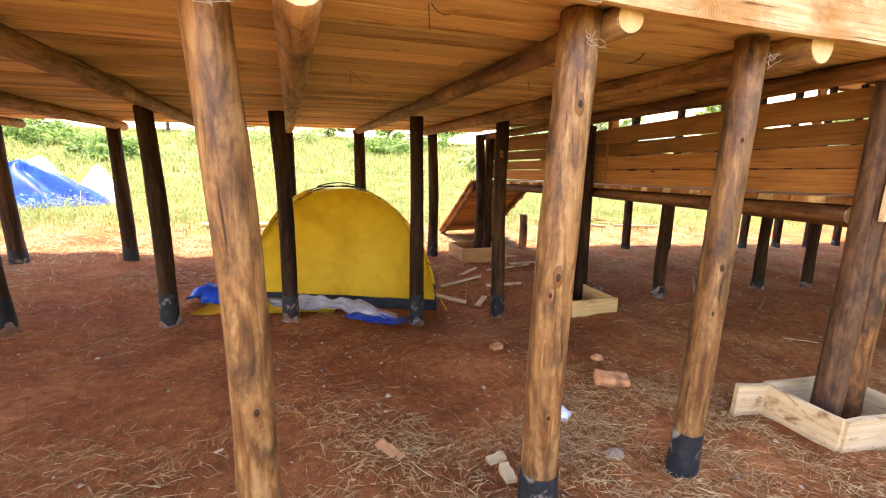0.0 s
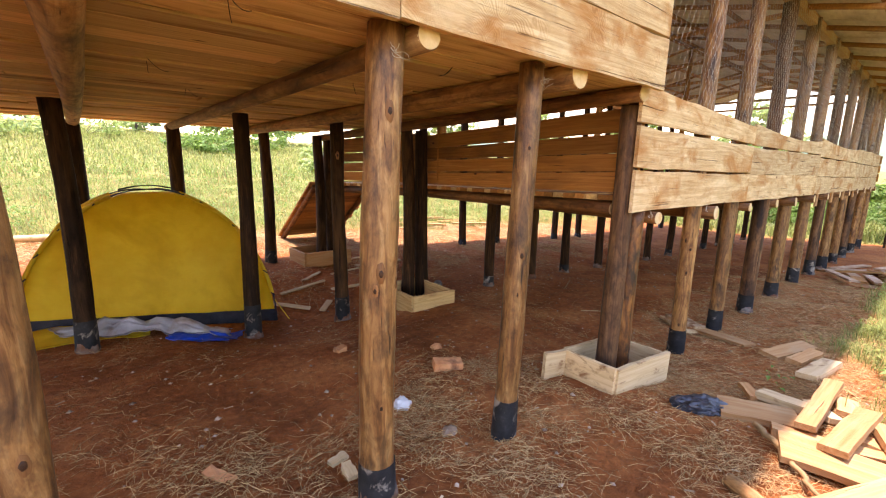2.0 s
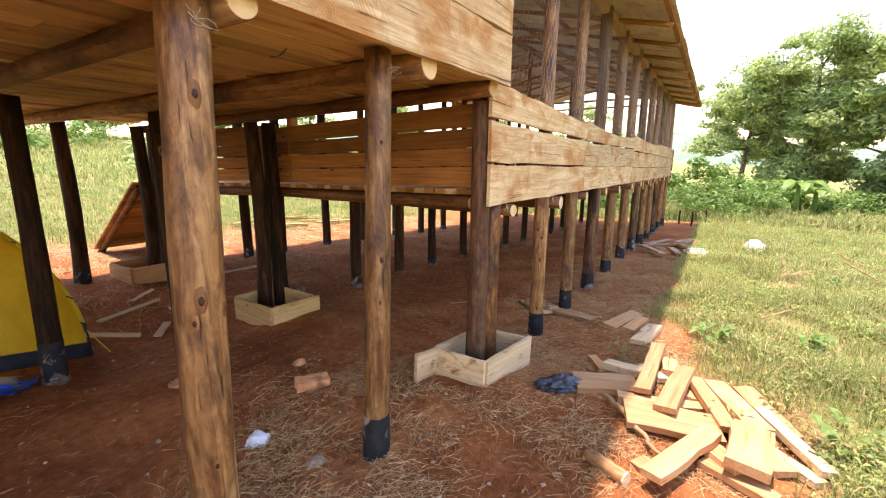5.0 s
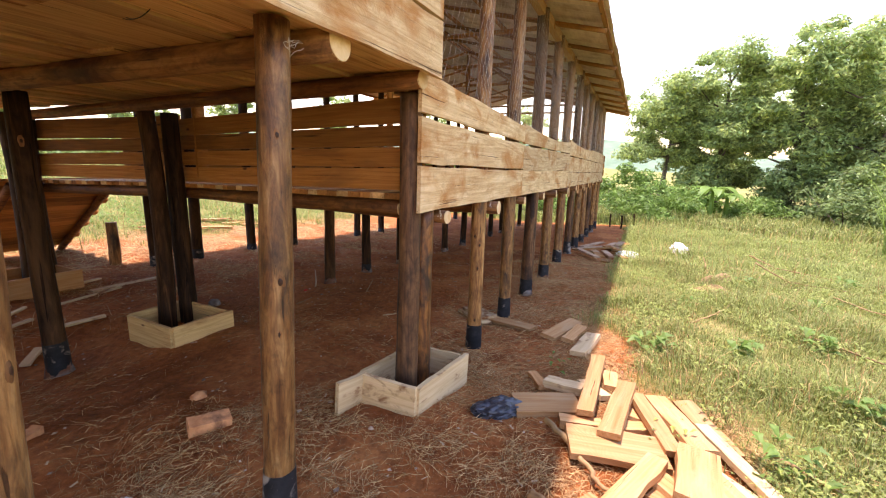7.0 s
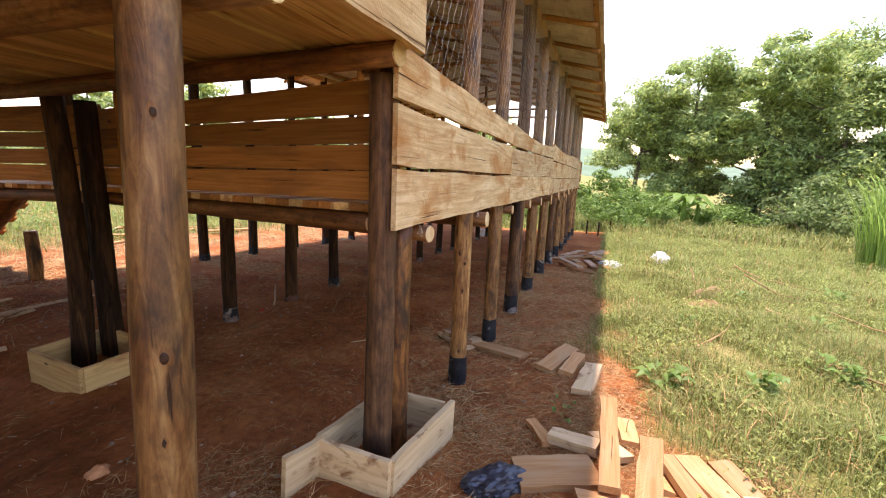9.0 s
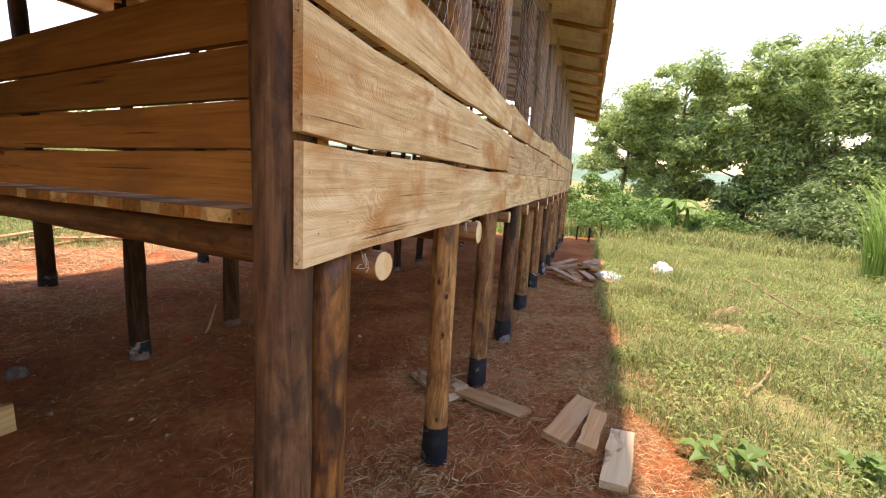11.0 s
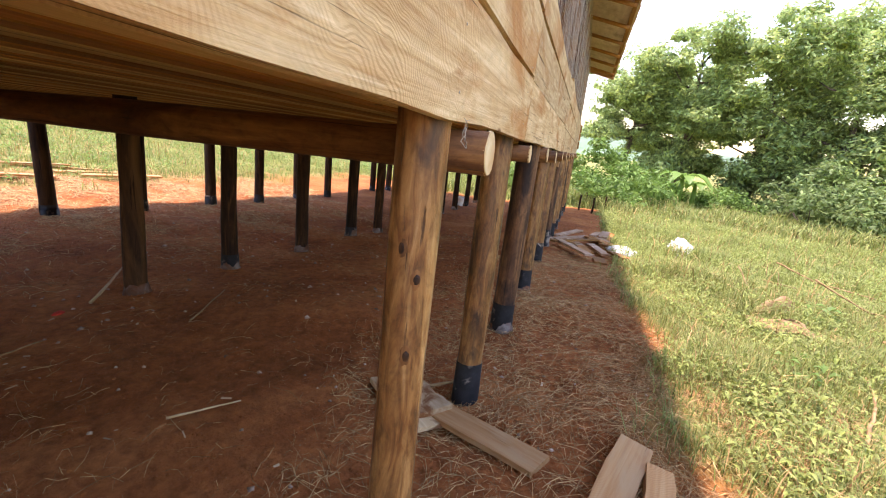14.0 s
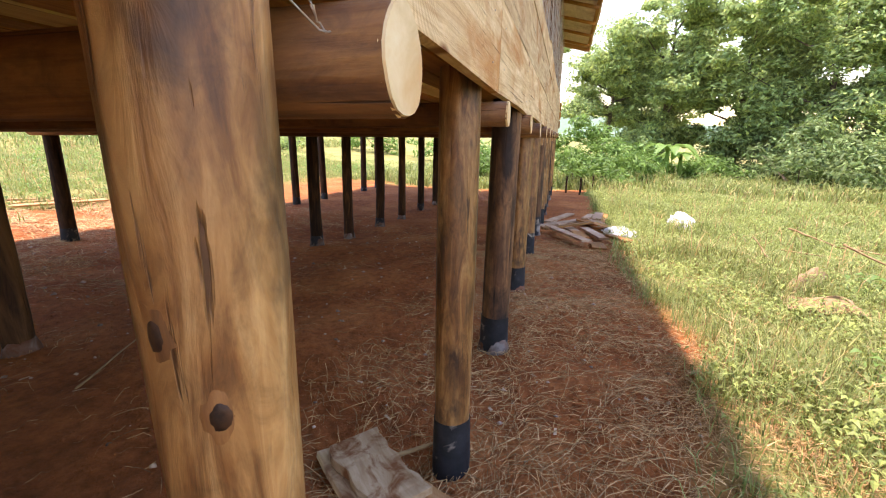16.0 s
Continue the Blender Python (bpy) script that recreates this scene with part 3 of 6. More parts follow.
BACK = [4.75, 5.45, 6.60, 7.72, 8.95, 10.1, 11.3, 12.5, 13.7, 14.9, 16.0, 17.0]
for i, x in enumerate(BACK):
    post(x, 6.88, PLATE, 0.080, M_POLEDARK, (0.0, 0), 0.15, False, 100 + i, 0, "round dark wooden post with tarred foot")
post(3.05, 1.45, PLATE, 0.07, M_POLE, (0.02, 0), 0, False, 120, 2, "round brown wooden wall post of the raised house", bottom=1.99)


# ---- logs ----
def log(name, a, b, r0, r1, mat, label, category, seed=0, cut=(True, False), sag=0.0, group=""):
    a, b = Vector(a), Vector(b)
    d = b - a
    L = d.length
    q = d.to_track_quat("X", "Z").to_matrix().to_4x4()
    q.translation = a
    th = thing(name, q, label, category, group)
    n = 16
    rr = random.Random(seed)
    flex = min(1.0, L / 3) ** 2
    bx, bz = rr.uniform(-0.02, 0.02) * flex, rr.uniform(-0.012, 0.012) * flex - sag
    pts = [(L * i / n, bx * sin(3.14 * i / n), bz * sin(3.14 * i / n)) for i in range(n + 1)]
    rad = [r0 + (r1 - r0) * i / n + 0.002 * sin(i * 1.3 + seed) for i in range(n + 1)]
    v, f = tube(pts, rad, 16, seed, 0.012, True, 0.04)
    part("trunk", mesh_of("trunk", v, f, mat, True), th)
    for on, x0, s, rad0 in ((cut[0], 0, -1, r0), (cut[1], L, 1, r1)):
        if on:
            v, f = tube([(x0 - s * 0.004, 0, 0), (x0 + s * 0.003, 0, 0)], [rad0 * 0.985, rad0 * 0.95], 20, seed, 0.015, True, 0.04)
            part("sawn_end", mesh_of("sawn_end", v, f, M_CUT), th, "pale sawn end grain")
    return th


JOIST_Z = 1.895
for i, (x, r) in enumerate([(-4.3, 0.06), (-3.1, 0.06), (-2.0, 0.065), (-0.98, 0.06), (0.07, 0.07), (1.11, 0.052), (2.10, 0.070)]):
    log("joist_log", (x, 1.225, JOIST_Z + (0.02 if i > 4 else 0)), (x + (0.02 if i != 4 else 0.05), 7.15, JOIST_Z), r, r * 0.9, M_JOIST, "round brown joist log under the high plank floor", "joist", 10 + i, (True, True), 0.0, "joists of the high floor")
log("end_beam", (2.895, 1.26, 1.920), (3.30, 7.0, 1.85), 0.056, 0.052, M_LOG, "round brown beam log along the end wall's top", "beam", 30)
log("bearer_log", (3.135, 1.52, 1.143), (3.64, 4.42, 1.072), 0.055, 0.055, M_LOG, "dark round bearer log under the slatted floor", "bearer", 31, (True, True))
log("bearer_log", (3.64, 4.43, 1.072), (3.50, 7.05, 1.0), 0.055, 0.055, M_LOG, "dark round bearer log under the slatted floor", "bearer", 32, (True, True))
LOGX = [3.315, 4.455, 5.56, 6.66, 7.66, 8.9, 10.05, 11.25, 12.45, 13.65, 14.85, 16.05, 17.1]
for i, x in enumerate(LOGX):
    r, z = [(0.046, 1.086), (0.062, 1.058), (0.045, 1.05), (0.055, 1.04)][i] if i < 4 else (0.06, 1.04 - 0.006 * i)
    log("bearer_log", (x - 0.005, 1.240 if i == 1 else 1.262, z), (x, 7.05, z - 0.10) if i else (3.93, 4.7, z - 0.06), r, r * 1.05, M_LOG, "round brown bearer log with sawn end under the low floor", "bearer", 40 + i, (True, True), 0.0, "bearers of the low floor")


# ---- wire ties ----
def wire_tie(x, y, z, seed):
    rr = random.Random(seed)
    th = thing("wire_tie", pose(x, y, z), "twisted galvanised wire binding a log to its post", "wire", "wire ties")
    for k in range(3):
        pts = [Vector((rr.uniform(-0.06, 0.07), -0.085 - rr.uniform(0, 0.015), rr.uniform(-0.045, 0.045))) for _ in range(4)]
        line = []
        for i in range(len(pts) - 1):
            for j in range(4):
                line.append(pts[i].lerp(pts[i + 1], j / 4) + Vector((0, rr.uniform(-0.004, 0.004), rr.uniform(-0.006, 0.006))))
        v, f = tube(line, [0.0009] * len(line), 5, k, 0, True)
        part("strand", mesh_of("strand", v, f, M_WIRE, True), th)


for i, (x, z) in enumerate([(-0.15, 1.86), (1.01, 1.86), (1.87, 1.86)]):
    wire_tie(x, 1.36, z, 300 + i)
wire_tie(3.21, 1.365, 1.12, 310)
wire_tie(4.33, 1.375, 1.11, 311)


rr = random.Random(8)
for i, (x, y) in enumerate([(0.42, 2.75), (1.55, 2.6), (0.75, 3.6), (-0.4, 3.2), (2.2, 3.4), (1.7, 1.75), (0.5, 1.5), (1.45, 5.2)]):
    th = thing("loose_wire", pose(x, y, 1.965), "loose end of binding wire hanging below the floor boards", "wire", "loose wires")
    for k in range(2):
        a = rr.uniform(0, 6.28)
        line = [Vector((0, 0, 0.02)) + Vector((cos(a) * 0.012 * j, sin(a) * 0.012 * j, -0.018 * j + 0.0012 * j * j)) for j in range(9)]
        v, f = tube(line, [0.0016] * 9, 5, k, 0, True)
        part("strand", mesh_of("strand", v, f, M_TAR, True), th)


# ---- plank walls and floors ----
def end_x(y):
    """Where the end wall of the low part stands."""
    return float(np.interp(y, [1.3, 4.4, 7.0], [3.075, 3.61, 3.47]))


def wall_thing(name, label, category="wall"):
    return thing(name, Matrix(), label, category, kind="structure")


def plank_run(wall, x0, x1, y, rows, mat, thick=0.026, seed=0, bulge=0.0):
    """Rows of planks along x on the face y. rows: (bottom left, top left, bottom right, top right)."""
    for k, (b0, t0, b1, t1) in enumerate(rows):
        a = Vector((x0, y, (b0 + t0) / 2))
        b = Vector((x1, y, (b1 + t1) / 2))
        board_between("plank", wall, a, b, ((t0 - b0) + (t1 - b1)) / 2, thick, mat, (0, -1, 0), seed + k, 0.007, segs=8, arch=bulge if k == 2 else 0.0, taper=1 - (t1 - b1) / (t0 - b0))


front = wall_thing("wall_front", "pale sawn pine planks nailed in three rows along the raised house")
Y0 = 1.303
plank_run(front, 2.95, 5.48, Y0, [(1.147, 1.432, 1.115, 1.396), (1.446, 1.722, 1.408, 1.680), (1.734, 2.000, 1.692, 1.890)], M_PLANK, seed=1)
plank_run(front, 5.485, 8.96, Y0, [(1.117, 1.388, 1.077, 1.372), (1.397, 1.668, 1.384, 1.672), (1.688, 1.925, 1.688, 1.895)], M_PLANK, seed=5, bulge=-0.06)
plank_run(front, 8.965, 13.0, Y0, [(1.077, 1.345, 1.028, 1.305), (1.354, 1.64, 1.315, 1.608), (1.652, 1.94, 1.62, 1.89)], M_PLANK, seed=9, bulge=-0.05)
plank_run(front, 13.005, 17.2, Y0, [(1.028, 1.31, 0.97, 1.27), (1.32, 1.60, 1.28, 1.56), (1.61, 1.91, 1.57, 1.87)], M_PLANK, seed=13)
for i, x in enumerate([9.5, 10.9, 12.2, 13.6]):
    board_between("plank", front, (x, Y0 + 0.03, 1.18), (x, Y0 + 0.03, 0.86), 0.16, 0.024, M_OFFCUT, (0, -1, 0), 70 + i)
v, f = tube([(0, 0, 0), (0, -0.0025, 0), (0, -0.0035, 0)], [0.0055, 0.005, 0.002], 8, 1, 0.05)
v = [Vector(p) * 0.6 for p in v]
NAIL = mesh_of("nail", v, f, M_WIRE, True)
rr = random.Random(77)
for x in (2.99, 3.17, 4.28, 5.36, 5.56, 6.52, 7.75, 8.85):
    for z in (1.23, 1.36, 1.49, 1.62, 1.75, 1.83):
        part("nail", NAIL, front, m=pose(x + rr.uniform(-0.03, 0.03), Y0 - 0.0135, z + rr.uniform(-0.015, 0.015) - 0.016 * (x - 2.8)))
high = wall_thing("wall_high_front", "pale sawn pine planks along the front of the high floor")
YH = 1.185
plank_run(high, -5.0, 0.945, YH, [(1.925, 2.20, 1.925, 2.20), (2.21, 2.49, 2.21, 2.49)], M_PLANK, seed=20)
plank_run(high, 0.95, 2.965, YH, [(1.93, 2.215, 1.93, 2.225), (2.225, 2.56, 2.235, 2.56)], M_PLANK, seed=24)
endw = wall_thing("wall_end", "dark brown planks with gaps along the end of the low house")
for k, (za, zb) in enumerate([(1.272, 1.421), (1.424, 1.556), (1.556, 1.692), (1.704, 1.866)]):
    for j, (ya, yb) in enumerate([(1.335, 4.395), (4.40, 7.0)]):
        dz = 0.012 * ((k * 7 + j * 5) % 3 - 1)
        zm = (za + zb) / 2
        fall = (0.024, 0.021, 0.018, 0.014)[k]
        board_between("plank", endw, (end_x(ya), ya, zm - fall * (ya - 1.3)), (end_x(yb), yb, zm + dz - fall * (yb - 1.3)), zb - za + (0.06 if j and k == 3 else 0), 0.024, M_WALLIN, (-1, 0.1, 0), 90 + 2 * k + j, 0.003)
back = wall_thing("wall_back", "brown planks in rows along the back of the raised house")
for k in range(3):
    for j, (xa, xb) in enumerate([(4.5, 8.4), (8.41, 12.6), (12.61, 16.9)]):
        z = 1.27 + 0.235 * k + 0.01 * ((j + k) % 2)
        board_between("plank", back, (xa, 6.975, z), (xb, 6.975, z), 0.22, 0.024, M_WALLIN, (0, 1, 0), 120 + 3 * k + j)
far_end = wall_thing("wall_far_end", "brown planks closing the far end of the raised house")
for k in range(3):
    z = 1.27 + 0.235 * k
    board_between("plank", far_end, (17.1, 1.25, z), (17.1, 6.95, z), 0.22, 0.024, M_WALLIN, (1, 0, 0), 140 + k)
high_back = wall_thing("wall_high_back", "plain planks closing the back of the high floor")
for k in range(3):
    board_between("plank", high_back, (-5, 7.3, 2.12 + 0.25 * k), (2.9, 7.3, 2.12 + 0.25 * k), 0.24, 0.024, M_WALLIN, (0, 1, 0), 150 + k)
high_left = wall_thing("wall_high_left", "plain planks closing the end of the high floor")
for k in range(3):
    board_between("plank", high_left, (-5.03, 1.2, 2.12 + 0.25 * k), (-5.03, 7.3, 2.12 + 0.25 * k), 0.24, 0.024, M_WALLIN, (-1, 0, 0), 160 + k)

deck = thing("floor_high", Matrix(), "yellow-brown sawn floor boards of the high part seen from below", "floor", kind="structure")
y, k = 1.21, 0
while y < 7.2:
    w = 0.17 + 0.05 * ((k * 37) % 10) / 10
    cutx = [0.95, -1.1, 2.0, -0.2, 1.5][k % 5]
    for j, (xa, xb) in enumerate([(-5.0, cutx - 0.004), (cutx + 0.004, end_x(y) - 0.06)]):
        z = 1.974 + 0.02 * ((k * 13 + j * 5) % 4) / 4
        board_between("board", deck, (xa, y + w / 2, z), (xb, y + w / 2, z), w - 0.012, 0.026, M_DECK, (0, 0, 1), 200 + 2 * k + j, 0.005, segs=8)
    y += w
    k += 1
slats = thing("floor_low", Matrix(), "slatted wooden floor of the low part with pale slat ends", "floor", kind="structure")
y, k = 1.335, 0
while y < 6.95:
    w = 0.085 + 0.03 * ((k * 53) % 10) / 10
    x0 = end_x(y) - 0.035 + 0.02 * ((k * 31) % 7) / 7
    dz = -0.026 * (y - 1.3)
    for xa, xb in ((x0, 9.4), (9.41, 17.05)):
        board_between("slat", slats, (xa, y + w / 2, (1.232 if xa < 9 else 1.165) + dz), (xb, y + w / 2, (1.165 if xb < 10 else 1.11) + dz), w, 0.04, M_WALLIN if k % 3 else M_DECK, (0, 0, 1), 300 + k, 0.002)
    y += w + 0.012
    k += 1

# ---- roof ----
roof = thing("roof", Matrix(), "corrugated metal roof on pole rafters over the raised house", "roof", kind="structure")
EAVE_Y, EAVE_Z, SLOPE, RIDGE_Y = 0.63, 3.33, 0.23, 4.1
RX0, RX1 = -5.2, 17.45


def roof_sheet(side):
    n = 30
    run = RIDGE_Y - EAVE_Y + 0.05
    verts, faces = [], []
    for i in range(n + 1):
        x = 0.95 * i / n
        z = 0.009 * cos(i / n * 2 * math.pi * 9)
        for (u, dz) in ((0, 0), (run, 0), (run, 0.002), (0, 0.002)):
            verts.append((x, side * u, z + dz + SLOPE * u))
    for i in range(n):
        a = 4 * i
        for k in range(4):
            faces.append((a + k, a + (k + 1) % 4, a + 4 + (k + 1) % 4, a + 4 + k))
    return mesh_of("roof_sheet", verts, faces, M_ROOF)


SHEETS = roof_sheet(1), roof_sheet(-1)
nx = int((RX1 - RX0) / 0.9)
for i in range(nx + 1):
    x = RX0 + 0.9 * i
    dz = 0.004 * (i % 2)
    part("roof_sheet", SHEETS[0], roof, m=pose(x, EAVE_Y - 0.02 + 0.006 * ((i * 7) % 3), EAVE_Z + dz))
    part("roof_sheet", SHEETS[1], roof, m=pose(x, 2 * RIDGE_Y - EAVE_Y, EAVE_Z + dz))


def roof_pole(a, b, r, seed, name):
    a, b = Vector(a), Vector(b)
    v, f = tube([a.lerp(b, i / 8) for i in range(9)], [r * (1 - 0.02 * i) for i in range(9)], 8, seed, 0.02, True, 0.04)
    part(name, mesh_of(name, v, f, M_WALLIN, True), roof)


for i in range(19):
    x = -4.9 + 1.2 * i
    roof_pole((x, EAVE_Y + 0.05, EAVE_Z - 0.09), (x, RIDGE_Y, EAVE_Z - 0.09 + SLOPE * (RIDGE_Y - EAVE_Y)), 0.034, i, "rafter")
    roof_pole((x, 2 * RIDGE_Y - EAVE_Y - 0.05, EAVE_Z - 0.09), (x, RIDGE_Y, EAVE_Z - 0.09 + SLOPE * (RIDGE_Y - EAVE_Y)), 0.034, i + 30, "rafter")
for k, u in enumerate([0.06, 0.9, 1.8, 2.7, 3.4]):
    for side, y0 in ((1, EAVE_Y), (-1, 2 * RIDGE_Y - EAVE_Y)):
        board_between("purlin", roof, (RX0 + 0.1, y0 + side * u, EAVE_Z - 0.032 + SLOPE * u), (RX1 - 0.05, y0 + side * u, EAVE_Z - 0.032 + SLOPE * u), 0.06, 0.04, M_WALLIN, (0, 0, 1), 400 + k)
for y in (1.42, 6.86):
    board_between("wall_plate", roof, (RX0 + 0.1, y, PLATE - 0.03), (RX1 - 0.3, y, PLATE - 0.03), 0.12, 0.09, M_OFFCUT, (0, -1, 0), 420)
for i in range(8):
    x = 3.1 + 2.0 * i
    roof_pole((x, 1.36, PLATE - 0.06), (x, 6.86, PLATE - 0.06), 0.035, 60 + i, "tie_beam")
for i in range(6):
    roof_pole((-4.5 + 1.4 * i, 1.36, 2.0), (-4.5 + 1.4 * i, 1.36, PLATE - 0.05), 0.07, 70 + i, "upper_post")
for i in range(4):
    roof_pole((3.6 + 3.6 * i, 4.1, 1.25), (3.6 + 3.6 * i, 4.1, 4.0), 0.06, 80 + i, "king_post")
board_between("barge_board", roof, (RX1 - 0.03, EAVE_Y, EAVE_Z - 0.06), (RX1 - 0.03, RIDGE_Y, EAVE_Z - 0.06 + SLOPE * (RIDGE_Y - EAVE_Y)), 0.1, 0.025, M_OFFCUT, (1, 0, 0), 430)


# ---- chicken wire ----
def chicken_wire(x0, x1, z0, z1, y, cell=0.085):
    segs = []
    rows = int((z1 - z0) / (cell * 1.02))
    cols = int((x1 - x0) / cell)
    i, j = np.meshgrid(np.arange(cols), np.arange(rows), indexing="ij")
    cx = x0 + (i + 0.5 * (j % 2)) * cell
    cz = z0 + (j + 0.5) * cell * 1.02
    w = 0.006 * wave(cx, cz, 21, 0.7)
    p = np.stack([cx, y + w, cz], -1).reshape(-1, 3)
    h = cell / 2
    left, mid_, right = p + (-h, 0, cell * 0.42), p + (0, 0, -cell * 0.42), p + (h, 0, cell * 0.42)
    up = right + (0, 0, cell * 0.18)
    a = np.concatenate([left, mid_, right])
    b = np.concatenate([mid_, right, up])
    d = b - a
    n = np.stack([-d[:, 2], np.zeros(len(d)), d[:, 0]], -1)
    n = n / np.linalg.norm(n, axis=1, keepdims=True) * 0.0010
    o = np.array([0, 0.0016, 0])
    c1, c2, c3 = n, -n * 0.5 + o * 0.5, -n * 0.5 - o * 0.5
    quads = np.concatenate([np.stack([a + u, a + v, b + v, b + u], 1) for u, v in ((c1, c2), (c2, c3), (c3, c1))])
    return mesh_polys("chicken_wire", quads, M_WIRE)


tagged(new("chicken_wire", chicken_wire(2.96, 9.8, 1.86, 3.38, 1.308)), "galvanised hexagonal chicken wire above the front planks", "wire netting", kind="structure")
tagged(new("chicken_wire", chicken_wire(9.8, 16.9, 1.84, 3.38, 1.308, 0.11)), "galvanised hexagonal chicken wire above the front planks", "wire netting", kind="structure")


# ---- ramp ----
ramp = thing("ramp", Matrix(), "slatted wooden animal ramp leaning on the house's back edge", "ramp")
RA, RB = Vector((3.2, 7.05, 1.08)), Vector((3.2, 8.75, -0.08))
for k, x in enumerate((3.22, 4.36)):
    v, f = tube([(x, RA.y + (RB.y - RA.y) * i / 8, RA.z - 0.05 + (RB.z - RA.z) * i / 8) for i in range(9)], [0.05] * 9, 10, k, 0.02, True, 0.05)
    part("stringer", mesh_of("stringer", v, f, M_LOG, True), ramp)
for i in range(17):
    t = (i + 0.4) / 17
    p = RA.lerp(RB, t)
    board_between("slat", ramp, (3.13, p.y, p.z + 0.02), (4.45 + 0.04 * (i % 3), p.y, p.z + 0.02), 0.116, 0.03, M_WALLIN, (0, 0.56, 0.82), 500 + i, 0.004)
stub = post(4.42, 7.35, 0.42, 0.075, M_POLE, (0, 0), 0, False, 130, 1, "short brown wooden stub post beside the ramp")
post(3.75, 7.75, 0.30, 0.035, M_POLEDARK, (0.01, 0), 0, False, 131, 0, "thin dark prop under the slatted ramp")


# ---- timber boxes round the corner posts ----
def form_box(x0, y0, x1, y1, h, turn, label, spur=False, seed=0, sink=0.03, mat=None, tip=0):
    M_BOX = mat or M_PALE
    cx, cy = (x0 + x1) / 2, (y0 + y1) / 2
    w, d = (x1 - x0) / 2, (y1 - y0) / 2
    th = thing("form_box", pose(cx, cy, gz(cx, cy) - sink, 0, tip, turn), label, "timber box", "form boxes round posts")
    z = h / 2
    board_between("side_board", th, (-w, -d, z), (w + 0.03, -d - 0.02, z), h, 0.03, M_BOX, (0, -1, 0), seed, 0.006)
    board_between("side_board", th, (-w, d, z), (w, d, z), h, 0.03, M_BOX, (0, 1, 0), seed + 1, 0.006)
    board_between("side_board", th, (-w - 0.014, -d, z + 0.004), (-w - 0.014, d - 0.014, z), h, 0.03, M_BOX, (-1, 0, 0), seed + 2, 0.006)
    board_between("side_board", th, (w - 0.02, -d + 0.014, z), (w - 0.02, d - 0.014, z), h, 0.03, M_BOX, (1, 0, 0), seed + 3, 0.006)
    if spur:
        board_between("spur_board", th, (-w - 0.01, d - 0.02, z), (-w - 0.23, d + 0.01, z), h, 0.03, M_BOX, (0, -1, 0), seed + 4, 0.006)
    return th


M_PALE = M_BOX = surface("pale_form_board", [(0.25, (0.46, 0.295, 0.13)), (0.5, (0.60, 0.42, 0.22)), (0.8, (0.69, 0.53, 0.31))], (1.0, 22, 22), 2.0, 9, 0.6,
                stain=(0.24, 0.105, 0.040), stain_scale=6.0, stain_at=(0.56, 0.68), stain_stretch=(0.8, 1.6, 1.6), rough=0.85, bump=0.3, bump_dist=0.003, vary=0.12)
M_SLAB = surface("bark_slab_wood", [(0.3, (0.30, 0.17, 0.075)), (0.7, (0.50, 0.36, 0.21))], (1, 5, 5), 5, 8, 0.8, stain=(0.20, 0.075, 0.022), stain_scale=9, stain_at=(0.5, 0.62), rough=0.9, bump=0.8, bump_dist=0.008, vary=0)
form_box(2.745, 1.17, 3.42, 1.60, 0.32, -3, "pale sawn timber box standing round the corner posts", True, 600, 0.09, None, 4)
form_box(2.95, 3.76, 3.51, 4.46, 0.26, -3, "tan sawn timber box round the leaning posts", False, 610, 0.03, M_DECK)
form_box(2.72, 6.35, 3.46, 7.0, 0.27, 0, "orange sawn timber box round the dark back posts", False, 620, 0.03, M_OFFCUT)


